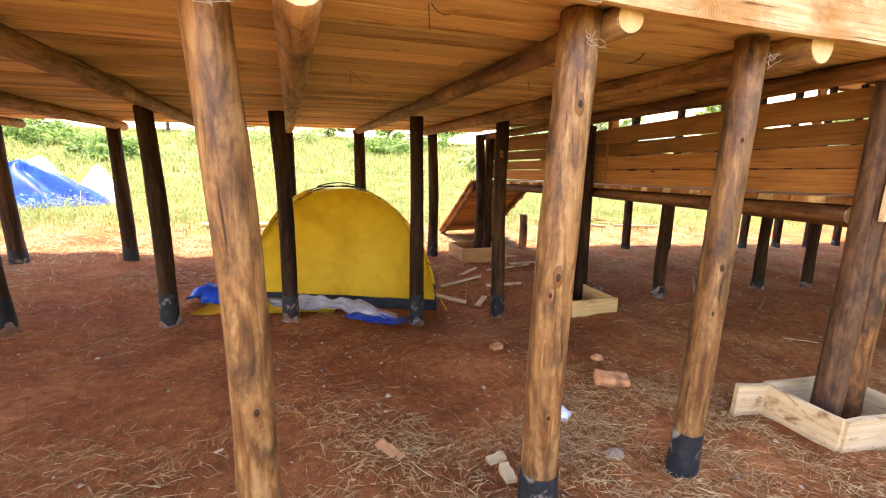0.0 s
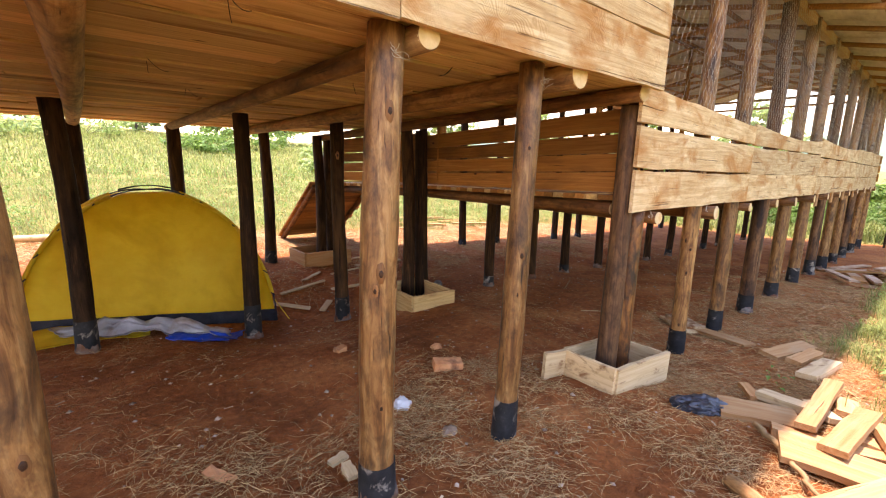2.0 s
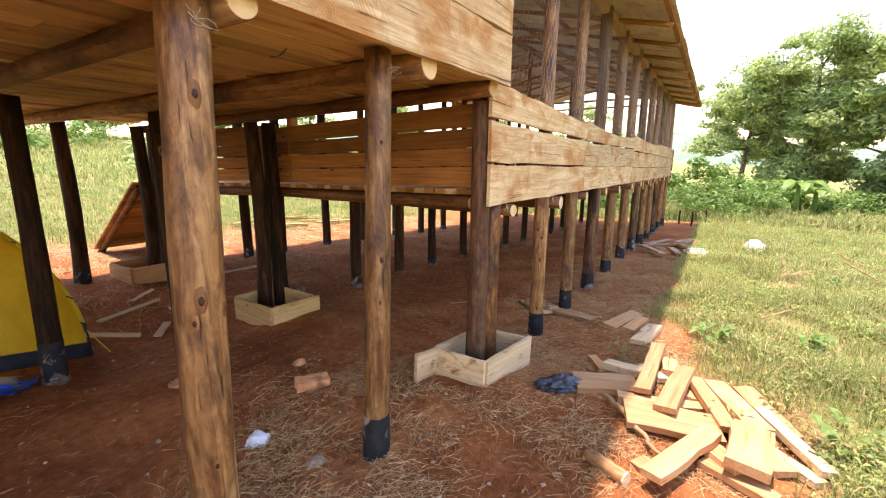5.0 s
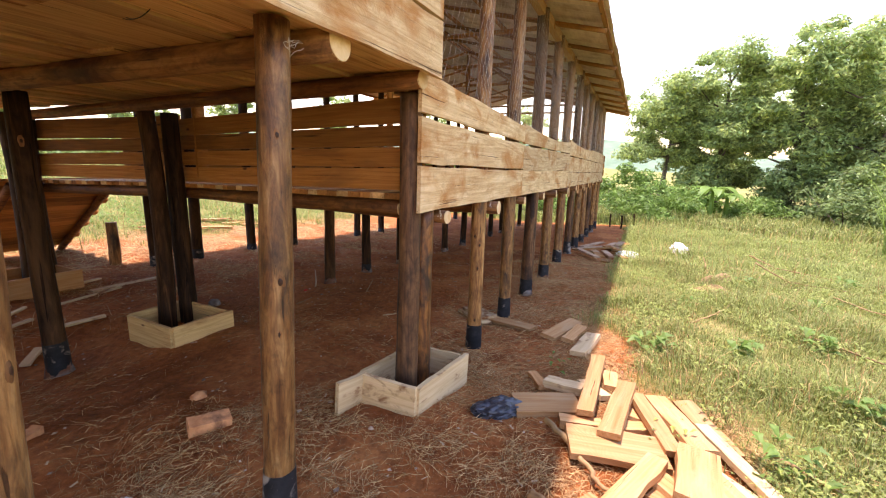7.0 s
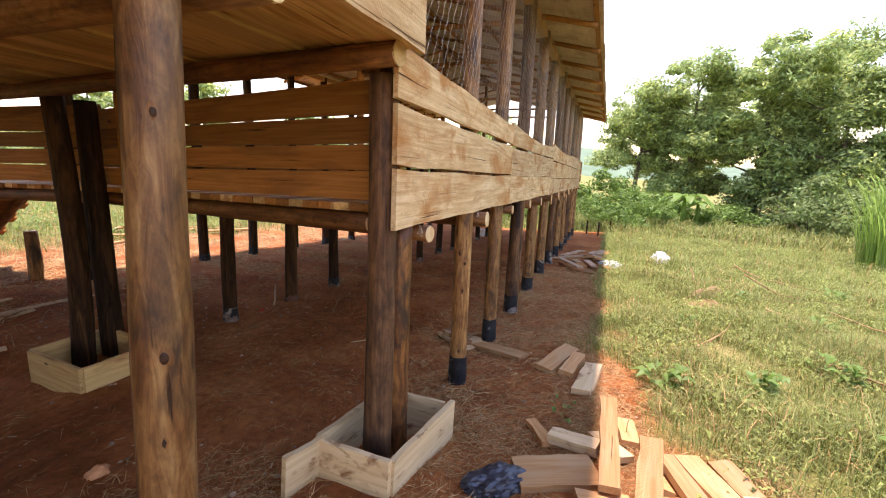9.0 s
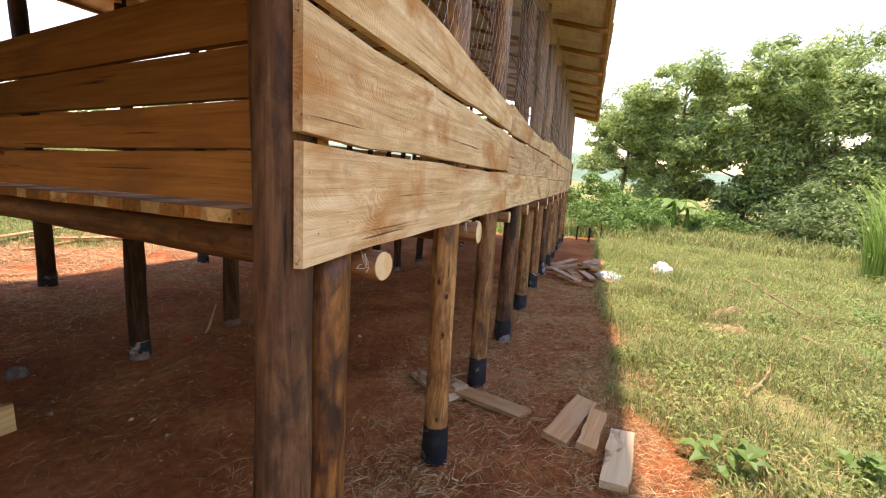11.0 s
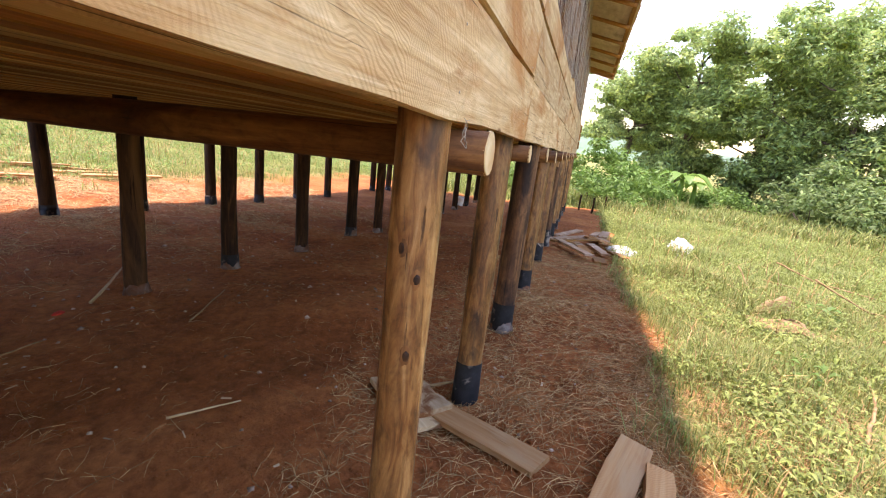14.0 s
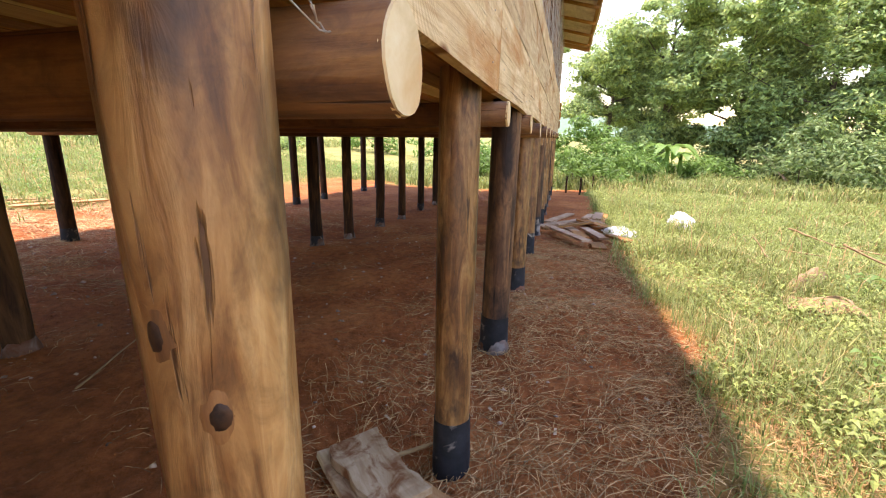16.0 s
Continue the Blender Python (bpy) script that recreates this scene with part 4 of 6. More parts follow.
# ---- tent ----
def tent():
    cx, cy = 0.66, 5.72
    z0 = -0.24
    th = thing("tent", pose(cx, cy, z0, 0, 0, -3), "yellow nylon dome tent with black hem pitched on bare earth", "tent")
    A, B, H = 1.08, 0.80, 1.36

    def s(h):
        return (1 - h ** 2.05) ** 0.5
    rows, cols = 18, 12
    hs = [0.975 * (1 - (1 - i / rows) ** 1.7) for i in range(rows + 1)]

    def outline(h, inset=0.0, n=cols):
        k = s(h)
        out = []
        for e in range(4):
            for i in range(n):
                t = -1 + 2 * i / n
                sag = 0.05 * (1 - t * t) * (0.3 + h)
                a, b = {0: (t, -1 + sag), 1: (1 - sag, t), 2: (-t, 1 - sag), 3: (-1 + sag, -t)}[e]
                pull = max(0.0, 1 - abs(0.55 - t - 1.1 * h)) * (1 - h)
                wr = 0.012 * pull * sin(26 * (h + 0.35 * t)) + 0.007 * sin(9 * t + 14 * h + e) + 0.016 * (1 - h) ** 3 * sin(17 * t + 5 * h * t) + 0.006 * sin(23 * h - 6 * t)
                out.append(Vector((a * A * k, b * B * k + wr, h * H - 0.16 * a * A * k * (1 - h))))
        return out

    def skin(name, hl, mat, off, label="", close=False):
        verts, faces = [], []
        n = 4 * cols
        for h in hl:
            for p in outline(h):
                q = Vector((p.x, p.y, 0))
                verts.append(p + q.normalized() * off)
        for i in range(len(hl) - 1):
            for k in range(n):
                faces.append((i * n + k, i * n + (k + 1) % n, (i + 1) * n + (k + 1) % n, (i + 1) * n + k))
        if close:
            faces.append(tuple(range((len(hl) - 1) * n, len(hl) * n)))
        part(name, mesh_of(name, verts, faces, mat, True), th, label)
    skin("canopy", [h for h in hs if h >= 0.06], M_TENT, 0.0, "yellow nylon", True)
    skin("hem", [0.0, 0.03, 0.065, 0.095], M_BLACKCLOTH, 0.012, "black cloth hem")
    # poles in sleeves along the four corners, and their trim
    for sx, sy in ((-1, -1), (1, -1)):
        pts = []
        for i in range(37):
            u = -1 + 2 * i / 36
            h = 0.995 * (1 - abs(u) ** 2.1)
            k = s(min(h, 0.999)) * (1 if u < 0 else -1)
            pts.append(Vector((sx * A * k * 1.012, sy * B * k * 1.012, h * H + 0.012 - 0.16 * sx * A * k * (1 - h))))
        v, f = tube(pts, [0.008] * len(pts), 6, 1, 0, True)
        part("pole", mesh_of("pole", v, f, M_BLACKCLOTH, True), th, "thin dark tent pole")
        v, f = tube([p * 0.996 for p in pts[2:15]], [0.02] * 13, 6, 2, 0.05, True)
        part("sleeve", mesh_of("sleeve", v, f, M_TENT, True), th, "yellow pole sleeve")
        v, f = tube([p * 0.996 for p in pts[22:35]], [0.02] * 13, 6, 2, 0.05, True)
        part("sleeve", mesh_of("sleeve", v, f, M_TENT, True), th, "yellow pole sleeve")
    for k, dy in enumerate((-0.10, 0.06)):
        v, f = tube([(-0.26 + 0.052 * i, dy * cos(i * 0.314), H + 0.004 + 0.045 * sin(i * 0.314)) for i in range(11)], [0.006] * 11, 6, 3, 0, True)
        part("ridge_cord", mesh_of("ridge_cord", v, f, M_BLACKCLOTH, True), th, "dark cord over the top")
    for sx in (-1, 1):
        for k in range(5):
            h = 0.90 - 0.17 * k
            q = s(h) * 1.01
            c = Vector((sx * A * q, -B * q, h * H - 0.16 * sx * A * q * (1 - h)))
            v, f = tube([c + Vector((-0.02 * sx, -0.01, 0.02)), c + Vector((0.015 * sx, -0.022, -0.01)), c + Vector((0.02 * sx, 0.01, -0.03))], [0.007] * 3, 6, k, 0, True)
            part("pole_clip", mesh_of("pole_clip", v, f, M_BLACKCLOTH, True), th, "small black pole clip")
    v, f = tube([(A, -B, 0.1), (A + 0.14, -B - 0.06, -0.16)], [0.005, 0.005], 5, 1)
    part("guy_line", mesh_of("guy_line", v, f, M_TENT), th, "yellow guy line")


tent()


def cloth(name, pts, mat, label, category, seed, lift=0.03, thick=0.006, res=14, crumple=0.03):
    """A crumpled sheet lying on the ground over the four-cornered area pts."""
    p = [Vector((*q, 0)) for q in pts]
    c = sum(p, Vector()) / 4
    verts, faces = [], []
    for layer in (0, 1):
        for i in range(res + 1):
            for j in range(res + 1):
                u, v = i / res, j / res
                q = (p[0] * (1 - u) + p[1] * u) * (1 - v) + (p[3] * (1 - u) + p[2] * u) * v
                e = 0.025 * wave(u * 3, v * 3, seed + 9, 1.0, 2)
                z = gz(q.x, q.y) + 0.012 + crumple * (0.5 + 0.5 * float(wave(q.x * 2.2, q.y * 2.2, seed, 0.9))) + lift * sin(3.14 * u) * sin(3.14 * v) - layer * thick
                verts.append((q.x + float(e) - c.x, q.y - float(e) - c.y, z))
    n = (res + 1) ** 2
    for i in range(res):
        for j in range(res):
            a = i * (res + 1) + j
            faces.append((a, a + res + 1, a + res + 2, a + 1))
            faces.append((n + a, n + a + 1, n + a + res + 2, n + a + res + 1))
    rim = [i * (res + 1) for i in range(res + 1)] + [res * (res + 1) + j for j in range(1, res + 1)] + [i * (res + 1) + res for i in range(res - 1, -1, -1)] + list(range(res - 1, 0, -1))
    for k in range(len(rim)):
        a, b = rim[k], rim[(k + 1) % len(rim)]
        faces.append((a, b, n + b, n + a))
    return thing(name, pose(c.x, c.y, 0), label, category, me=mesh_of(name, verts, faces, mat, True))


cloth("groundsheet_flap", [(-0.95, 4.62), (0.42, 4.55), (0.42, 4.98), (-0.80, 5.05)], M_TENT, "yellow nylon flap lying crumpled before the tent", "cloth", 1, 0.05)
cloth("grey_sheet", [(-0.22, 4.70), (1.02, 4.34), (1.16, 4.66), (-0.30, 4.94)], M_GREYCLOTH, "silvery grey plastic sheet lying crumpled before the tent", "plastic sheet", 2, 0.12, res=24, crumple=0.075)
cloth("blue_sheet", [(0.55, 4.34), (1.02, 4.22), (1.30, 4.62), (0.60, 4.6)], M_BLUE, "crumpled blue plastic sheet on the earth by the tent", "plastic sheet", 3, 0.03)
cloth("blue_sheet", [(-1.05, 4.95), (-0.62, 4.85), (-0.5, 5.2), (-0.95, 5.3)], M_BLUE, "bunched blue plastic sheet at the tent's corner", "plastic sheet", 4, 0.16, crumple=0.09)


def mound(name, x, y, rx, ry, h, mat, label, category, seed, peak=1.4, parts=None):
    n, m = 40, 14
    verts, faces = [], []
    z0 = gz(x, y)
    for i in range(m + 1):
        t = i / m
        for k in range(n):
            a = 6.28319 * k / n
            w = 1 + 0.16 * sin(3 * a + seed) + 0.10 * sin(7 * a + 2 * seed + 2 * t) + 0.05 * sin(13 * a + 5 * t)
            r = (1 - t) ** (1 / peak) * w
            verts.append((rx * r * cos(a), ry * r * sin(a), h * t * (1 + 0.12 * sin(5 * a + 3 * t + seed)) - 0.03 * (t == 0)))
    for i in range(m):
        for k in range(n):
            faces.append((i * n + k, i * n + (k + 1) % n, (i + 1) * n + (k + 1) % n, (i + 1) * n + k))
    faces.append(tuple(range(m * n, m * n + n)))
    return thing(name, pose(x, y, z0), label, category, me=mesh_of(name, verts, faces, mat, True))


mound("covered_heap", -5.85, 13.2, 1.4, 0.8, 0.98, M_BLUE, "heap covered with a bright blue tarpaulin in the field", "tarpaulin", 1, 1.5)
mound("bag_heap", -4.5, 13.7, 0.45, 0.45, 0.86, M_WHITEBAG, "lumpy pile of pale and orange-stained sacks in the field", "sacks", 4, 2.3)
mound("sack", -5.7, 13.75, 0.55, 0.45, 1.06, M_WHITEBAG, "pale sack behind the blue tarpaulin heap", "sack", 6, 2.3)


# ---- loose boards ----
def loose_board(ax, ay, bx, by, w, lift, mat, label, seed, thick=0.035, group="", name="offcut_board", tilt=0.0, taper=0.0, rest=None):
    za, zb = gz(ax, ay) + lift, gz(bx, by) + lift
    a, b = Vector((ax, ay, za + tilt)), Vector((bx, by, zb - tilt * 0.3))
    d = (b - a).normalized()
    s = Vector((0, 0, 1)).cross(d).normalized()
    n = d.cross(s)
    rr = random.Random(seed)
    n = (n + s * rr.uniform(-0.12, 0.12)).normalized()
    s = n.cross(d)
    m = Matrix((d, s, n)).transposed().to_4x4()
    m.translation = (a + b) / 2
    v, f = board((b - a).length, w, thick, seed, 0.006, 0, 5, taper)
    return thing(name, m, label, "board", group, me=mesh_of(name, v, f, mat))


PILE = [
    (2.78, 0.28, 2.92, -0.20, 0.24, 0.072), (2.25, 0.08, 2.80, -0.16, 0.11, 0.100), (2.95, -0.35, 2.50, -0.30, 0.19, 0.125), (3.55, 0.00, 2.86, 0.08, 0.12, 0.118),
    (3.46, -0.05, 2.92, -0.25, 0.10, 0.095), (3.56, -0.17, 3.05, -0.40, 0.15, 0.062), (3.38, -0.42, 2.80, -0.66, 0.08, 0.050), (3.62, -0.34, 3.15, -0.56, 0.12, 0.032), (4.01, 0.22, 3.06, 0.22, 0.10, 0.105),
]
for i, (ax, ay, bx, by, w, z) in enumerate(PILE):
    loose_board(ax, ay, bx, by, w, z, M_PALE if i == 6 else M_OFFCUT, "fresh orange pine offcut board on a sunlit pile", 700 + i, 0.036 if i != 2 else 0.05, "offcut pile")
SMALL = [
    (3.54, 0.54, 3.48, 0.27, 0.12, 0.052), (3.74, 0.68, 3.48, 0.54, 0.07, 0.030), (3.88, 0.12, 3.60, 0.10, 0.11, 0.032), (2.62, -0.13, 2.45, -0.42, 0.10, 0.032), (2.95, -0.44, 2.74, -0.62, 0.09, 0.022),
    (2.46, 0.16, 2.38, 0.05, 0.10, 0.016), (3.08, 0.06, 3.20, -0.16, 0.09, 0.045), (3.01, 0.36, 3.07, 0.12, 0.10, 0.036), (3.66, 0.30, 3.44, 0.12, 0.10, 0.040), (3.30, 0.05, 3.28, -0.18, 0.12, 0.040),
    (3.10, -0.28, 2.72, -0.48, 0.14, 0.034), (2.72, -0.14, 2.58, -0.30, 0.12, 0.060),
]
for i, (ax, ay, bx, by, w, z) in enumerate(SMALL):
    loose_board(ax, ay, bx, by, w, z, M_OFFCUT if i % 4 else M_PALE, "short fresh pine offcut in a sunlit pile", 720 + i, 0.05 if i in (0, 7) else 0.034, "offcut pile")
loose_board(3.10, 0.66, 3.28, 0.28, 0.22, 0.03, M_OFFCUT, "broad brown offcut block with straw on it", 750, 0.05, "offcut pile")
for i, (ax, ay, bx, by, w) in enumerate([(4.59, 0.72, 5.16, 0.53, 0.15), (4.55, 0.535, 5.02, 0.45, 0.11), (4.245, 0.40, 4.79, 0.32, 0.145)]):
    loose_board(ax, ay, bx, by, w, 0.026 + 0.004 * i, M_OFFCUT if i < 2 else M_PALE, "sawn pine offcut lying on the earth in line", 760 + i, 0.042, "offcuts in a row")
loose_board(5.30, 1.72, 4.91, 0.93, 0.15, 0.012, M_OFFCUT, "brown sawn plank lying under the house", 770, 0.028, name="ground_plank")
loose_board(5.36, 1.86, 5.04, 1.46, 0.25, 0.035, M_PALE, "pale sawn board piece under a bark slab", 771, 0.026, name="ground_plank")
slab_v, slab_f = board(0.40, 0.21, 0.045, 772, 0.012, 0, 9, 0.0, 0.0, 0.0)
slab_v = [(p[0], p[1] + 0.02 * sin(9 * p[0]), p[2] + 0.012 * cos(14 * p[1]) + 0.01 * sin(13 * p[0] + 9 * p[1])) for p in slab_v]
thing("bark_slab", pose(5.23, 1.65, gz(5.23, 1.65) + 0.072, 0, 0, 48), "rough brown slab offcut with bark and pale cement dust", "board", me=mesh_of("bark_slab", slab_v, slab_f, M_SLAB))
rr = random.Random(5)
for i in range(16):
    x, y, a = rr.uniform(9.6, 12.6), rr.uniform(0.25, 1.15), rr.uniform(-0.7, 0.5)
    L = rr.uniform(0.4, 1.3)
    loose_board(x - L / 2 * cos(a), y - L / 2 * sin(a), x + L / 2 * cos(a), y + L / 2 * sin(a), rr.uniform(0.10, 0.22), 0.02 + 0.045 * (i % 3), M_WALLIN if i % 2 else M_PAPER, "brown sawn board in a far heap beside the posts", 780 + i, 0.03, "far board heap")
for i in range(7):
    x, y = rr.uniform(6.5, 9.5), rr.uniform(9.3, 10.6)
    a = rr.uniform(-0.5, 0.5)
    loose_board(x - 0.7 * cos(a), y - 0.7 * sin(a), x + 0.7 * cos(a), y + 0.7 * sin(a), 0.15, 0.03 + 0.03 * (i % 3), M_OFFCUT, "orange board in a heap behind the house", 800 + i, 0.03, "boards behind the house")
for i, (x, y, a, L) in enumerate([(2.35, 5.6, 0.2, 0.7), (2.9, 5.3, -0.3, 0.5), (3.3, 5.9, 0.1, 0.8), (2.0, 5.2, -0.6, 0.5), (2.6, 5.9, 0.5, 0.4), (3.9, 6.1, 0.0, 0.9), (3.5, 6.5, 0.2, 0.6), (2.4, 5.0, 0.8, 0.3)]):
    loose_board(x - L / 2 * cos(a), y - L / 2 * sin(a), x + L / 2 * cos(a), y + L / 2 * sin(a), 0.05 + 0.03 * (i % 2), 0.018, M_BOX, "narrow pale lath lying on the earth", 820 + i, 0.02, "laths on the earth", "lath")
log("fallen_pole", (-1.6, 9.6, gz(-1.6, 9.6) + 0.06), (1.9, 9.9, gz(1.9, 9.9) + 0.06), 0.06, 0.05, M_CUT, "pale peeled pole lying at the field's edge", "pole", 90)
log("cut_log", (2.34, 0.38, gz(2.34, 0.38) + 0.034), (2.24, 0.18, gz(2.24, 0.18) + 0.034), 0.037, 0.035, M_JOIST, "short brown peeled log with sawn ends lying in straw", "log", 91, (True, True))


# ---- bricks, stones and bags ----
def brick(x, y, turn, label, seed, mat=M_BRICK, size=(0.215, 0.10, 0.065), name="brick", sink=0.012, category="brick"):
    rr = random.Random(seed)
    v, f = board(size[0], size[1], size[2], seed, 0.004, 0, 4)
    v = [(p[0] + rr.uniform(-0.003, 0.003), p[1], p[2] + rr.uniform(-0.003, 0.003)) for p in v]
    return thing(name, pose(x, y, gz(x, y) + size[2] / 2 - sink, rr.uniform(-6, 6), rr.uniform(-6, 6), turn), label, category, me=mesh_of(name, v, f, mat))


brick(2.10, 2.21, -28, "burnt orange brick lying on the earth", 1, size=(0.22, 0.11, 0.075), sink=0.004)
brick(0.42, 1.92, -62, "narrow burnt brick half sunk in the earth", 2, size=(0.17, 0.06, 0.05), sink=0.03)
brick(0.93, 1.72, 10, "pale wood offcut block lying by a post", 3, M_BOX, (0.10, 0.05, 0.03), "wood_block", 0.004, "wood block")
brick(0.92, 1.58, 80, "pale wood offcut block lying by a post", 4, M_BOX, (0.11, 0.055, 0.035), "wood_block", 0.004, "wood block")
brick(1.62, 3.05, 20, "burnt brick piece lying on the earth", 5, size=(0.10, 0.07, 0.05))


def crumple(name, x, y, rx, ry, h, mat, label, category, seed, turn=0, smooth=True, folds=9.0):
    bm = bmesh.new()
    bmesh.ops.create_icosphere(bm, subdivisions=4, radius=1)
    for v in bm.verts:
        p = v.co.copy()
        k = 1 + 0.30 * noise.noise(p * 1.7 + Vector((seed, 0, 0))) + 0.34 * abs(noise.noise(p * 4.3 + Vector((0, seed, 0)))) + 0.20 * abs(noise.noise(p * folds))
        v.co = Vector((p.x * rx * k, p.y * ry * k, max(p.z, -0.25) * h * k))
    me = bpy.data.meshes.new(name)
    bm.to_mesh(me)
    bm.free()
    me.materials.append(mat)
    me.polygons.foreach_set("use_smooth", [smooth] * len(me.polygons))
    return thing(name, pose(x, y, gz(x, y) + 0.18 * h, 0, 0, turn), label, category, me=me)


crumple("plastic_bag", 3.02, 0.74, 0.17, 0.085, 0.06, M_BLACKBAG, "crumpled shiny black plastic bag on the earth", "plastic bag", 3, -50, False, 6.0)
crumple("white_sack", 11.95, -0.97, 0.23, 0.19, 0.25, M_WHITEBAG, "crumpled white plastic sack in the grass", "sack", 5)
crumple("white_sack", 10.95, 0.12, 0.30, 0.22, 0.07, M_WHITEBAG, "flattened white plastic sack at the board heap", "sack", 7)
crumple("stone", 1.50, 1.97, 0.055, 0.045, 0.05, M_WHITEBAG, "small white stone on the red earth", "stone", 8)
crumple("stone", 3.95, 4.55, 0.06, 0.05, 0.06, M_CEMENT, "grey stone beside the timber box", "stone", 9)
crumple("stone", 2.35, 2.65, 0.045, 0.04, 0.035, M_BRICK, "reddish stone near a brick", "stone", 10)
crumple("stone", 1.55, 1.56, 0.045, 0.035, 0.03, M_STONE, "greyish stone on the earth", "stone", 11)
crumple("plastic_scrap", 5.0, 4.1, 0.035, 0.02, 0.012, surface("red_plastic", [(0.3, (0.6, 0.04, 0.02)), (0.7, (0.7, 0.06, 0.03))], scale=5, vary=0), "small bright red plastic scrap on the earth", "scrap", 12)
bucket_v, bucket_f = tube([(0, 0, 0), (0, 0, 0.12), (0, 0, 0.26)], [0.11, 0.125, 0.14], 16, 1, 0, False)
thing("bucket", pose(15.6, 4.3, gz(15.6, 4.3)), "small white plastic bucket under the house", "bucket", me=mesh_of("bucket", bucket_v, bucket_f, M_WHITEBAG, True))


# ---- loose stuff on the earth ----
def scatter(n, x0, x1, y0, y1, keep):
    x, y = rng.uniform(x0, x1, n), rng.uniform(y0, y1, n)
    m = rng.uniform(0, 1, n) < keep(x, y)
    return x[m], y[m]


def straw_mesh(n, x0, x1, y0, y1, keep, length=(0.05, 0.22), width=0.0006):
    x, y = scatter(n, x0, x1, y0, y1, keep)
    k = len(x)
    a = rng.uniform(0, 6.283, k)
    L = rng.uniform(*length, k) * rng.uniform(0.4, 1, k)
    bend = rng.normal(0, 0.22, k)
    rows = []
    pts = [np.stack([x, y], -1)]
    for s in range(3):
        ang = a + bend * s
        pts.append(pts[-1] + np.stack([np.cos(ang), np.sin(ang)], -1) * (L / 3)[:, None])
    up = [rng.uniform(0.002, 0.01, k), rng.uniform(0.004, 0.03, k), rng.uniform(0.004, 0.03, k), rng.uniform(0.002, 0.02, k)]
    w = rng.uniform(0.6, 1.5, k) * width
    side = np.stack([-np.sin(a), np.cos(a)], -1) * w[:, None]
    P = [np.concatenate([p, (ground_z(p[:, 0], p[:, 1]) + u)[:, None]], 1) for p, u in zip(pts, up)]
    sd = np.concatenate([side, np.full((k, 1), 0.0007)], 1)
    quads = [np.stack([P[s] - sd, P[s + 1] - sd, P[s + 1] + sd, P[s] + sd], 1) for s in range(3)]
    return np.stack(quads, 1).reshape(-1, 4, 3)


def bare(x, y):
    return 1 - grassy(x, y)


def patchy(x, y):
    edge = 1 - ramp_of(y - 0.75 * (1 - ramp_of(x, 2.6, 3.4)), 1.25, 2.0)
    deep = ramp_of(y, 4.6, 6)
    floor_ = 0.05 + 0.10 * edge + 0.10 * deep
    return bare(x, y) * (floor_ + (1 - floor_) * ramp_of(wave(x, y, 41, 1.5), -0.1, 0.8) * (0.12 + 0.88 * np.maximum(edge, deep)))


def matted(x, y):
    """Mats of dry grass along the house's open side."""
    strip = ramp_of(y, 0.3, 1.0) * (1 - ramp_of(y, 1.8, 2.5)) * (1 - ramp_of(x, 2.3, 3.2))
    return bare(x, y) * strip * ramp_of(wave(x, y, 61, 0.9), -0.35, 0.5)


def sunny_back(x, y):
    return (1 - 0.6 * grassy(x, y)) * ramp_of(y, 6.9, 7.6) * (1 - ramp_of(y, 9.6, 11)) * ramp_of(wave(x, y, 63, 1.3), -0.7, 0.3)


straw = np.concatenate([straw_mesh(70000, -3, 4.5, -0.8, 4.5, patchy), straw_mesh(60000, 3, 11, -0.4, 7.2, patchy), straw_mesh(9000, 3.4, 10, 0.1, 1.9, bare, (0.06, 0.26), 0.0008), straw_mesh(8000, 5.0, 9.5, 0.3, 2.2, lambda x, y: bare(x, y) * ramp_of(wave(x, y, 71, 0.8), -0.4, 0.6), (0.06, 0.26), 0.0008),
                        straw_mesh(38000, -2.5, 3.2, 0.3, 2.5, matted), straw_mesh(24000, 2.4, 6.5, -0.7, 0.6, lambda x, y: 0.15 + 0.85 * ramp_of(wave(x, y, 67, 0.7), -0.2, 0.6)), straw_mesh(9000, 3.4, 12, -0.5, 0.4, lambda x, y: 0.25 + 0.75 * ramp_of(wave(x, y, 47, 0.9), -0.4, 0.5)),
                        straw_mesh(40000, -5, 12, 4.5, 10, patchy, (0.1, 0.4), 0.0022), straw_mesh(60000, -8, 13, 6.9, 11, sunny_back, (0.1, 0.4), 0.0030)])
tagged(new("straw", mesh_polys("straw", straw, M_STRAW)), "dry straw and grass stalks strewn over red earth", "straw", kind="stuff")


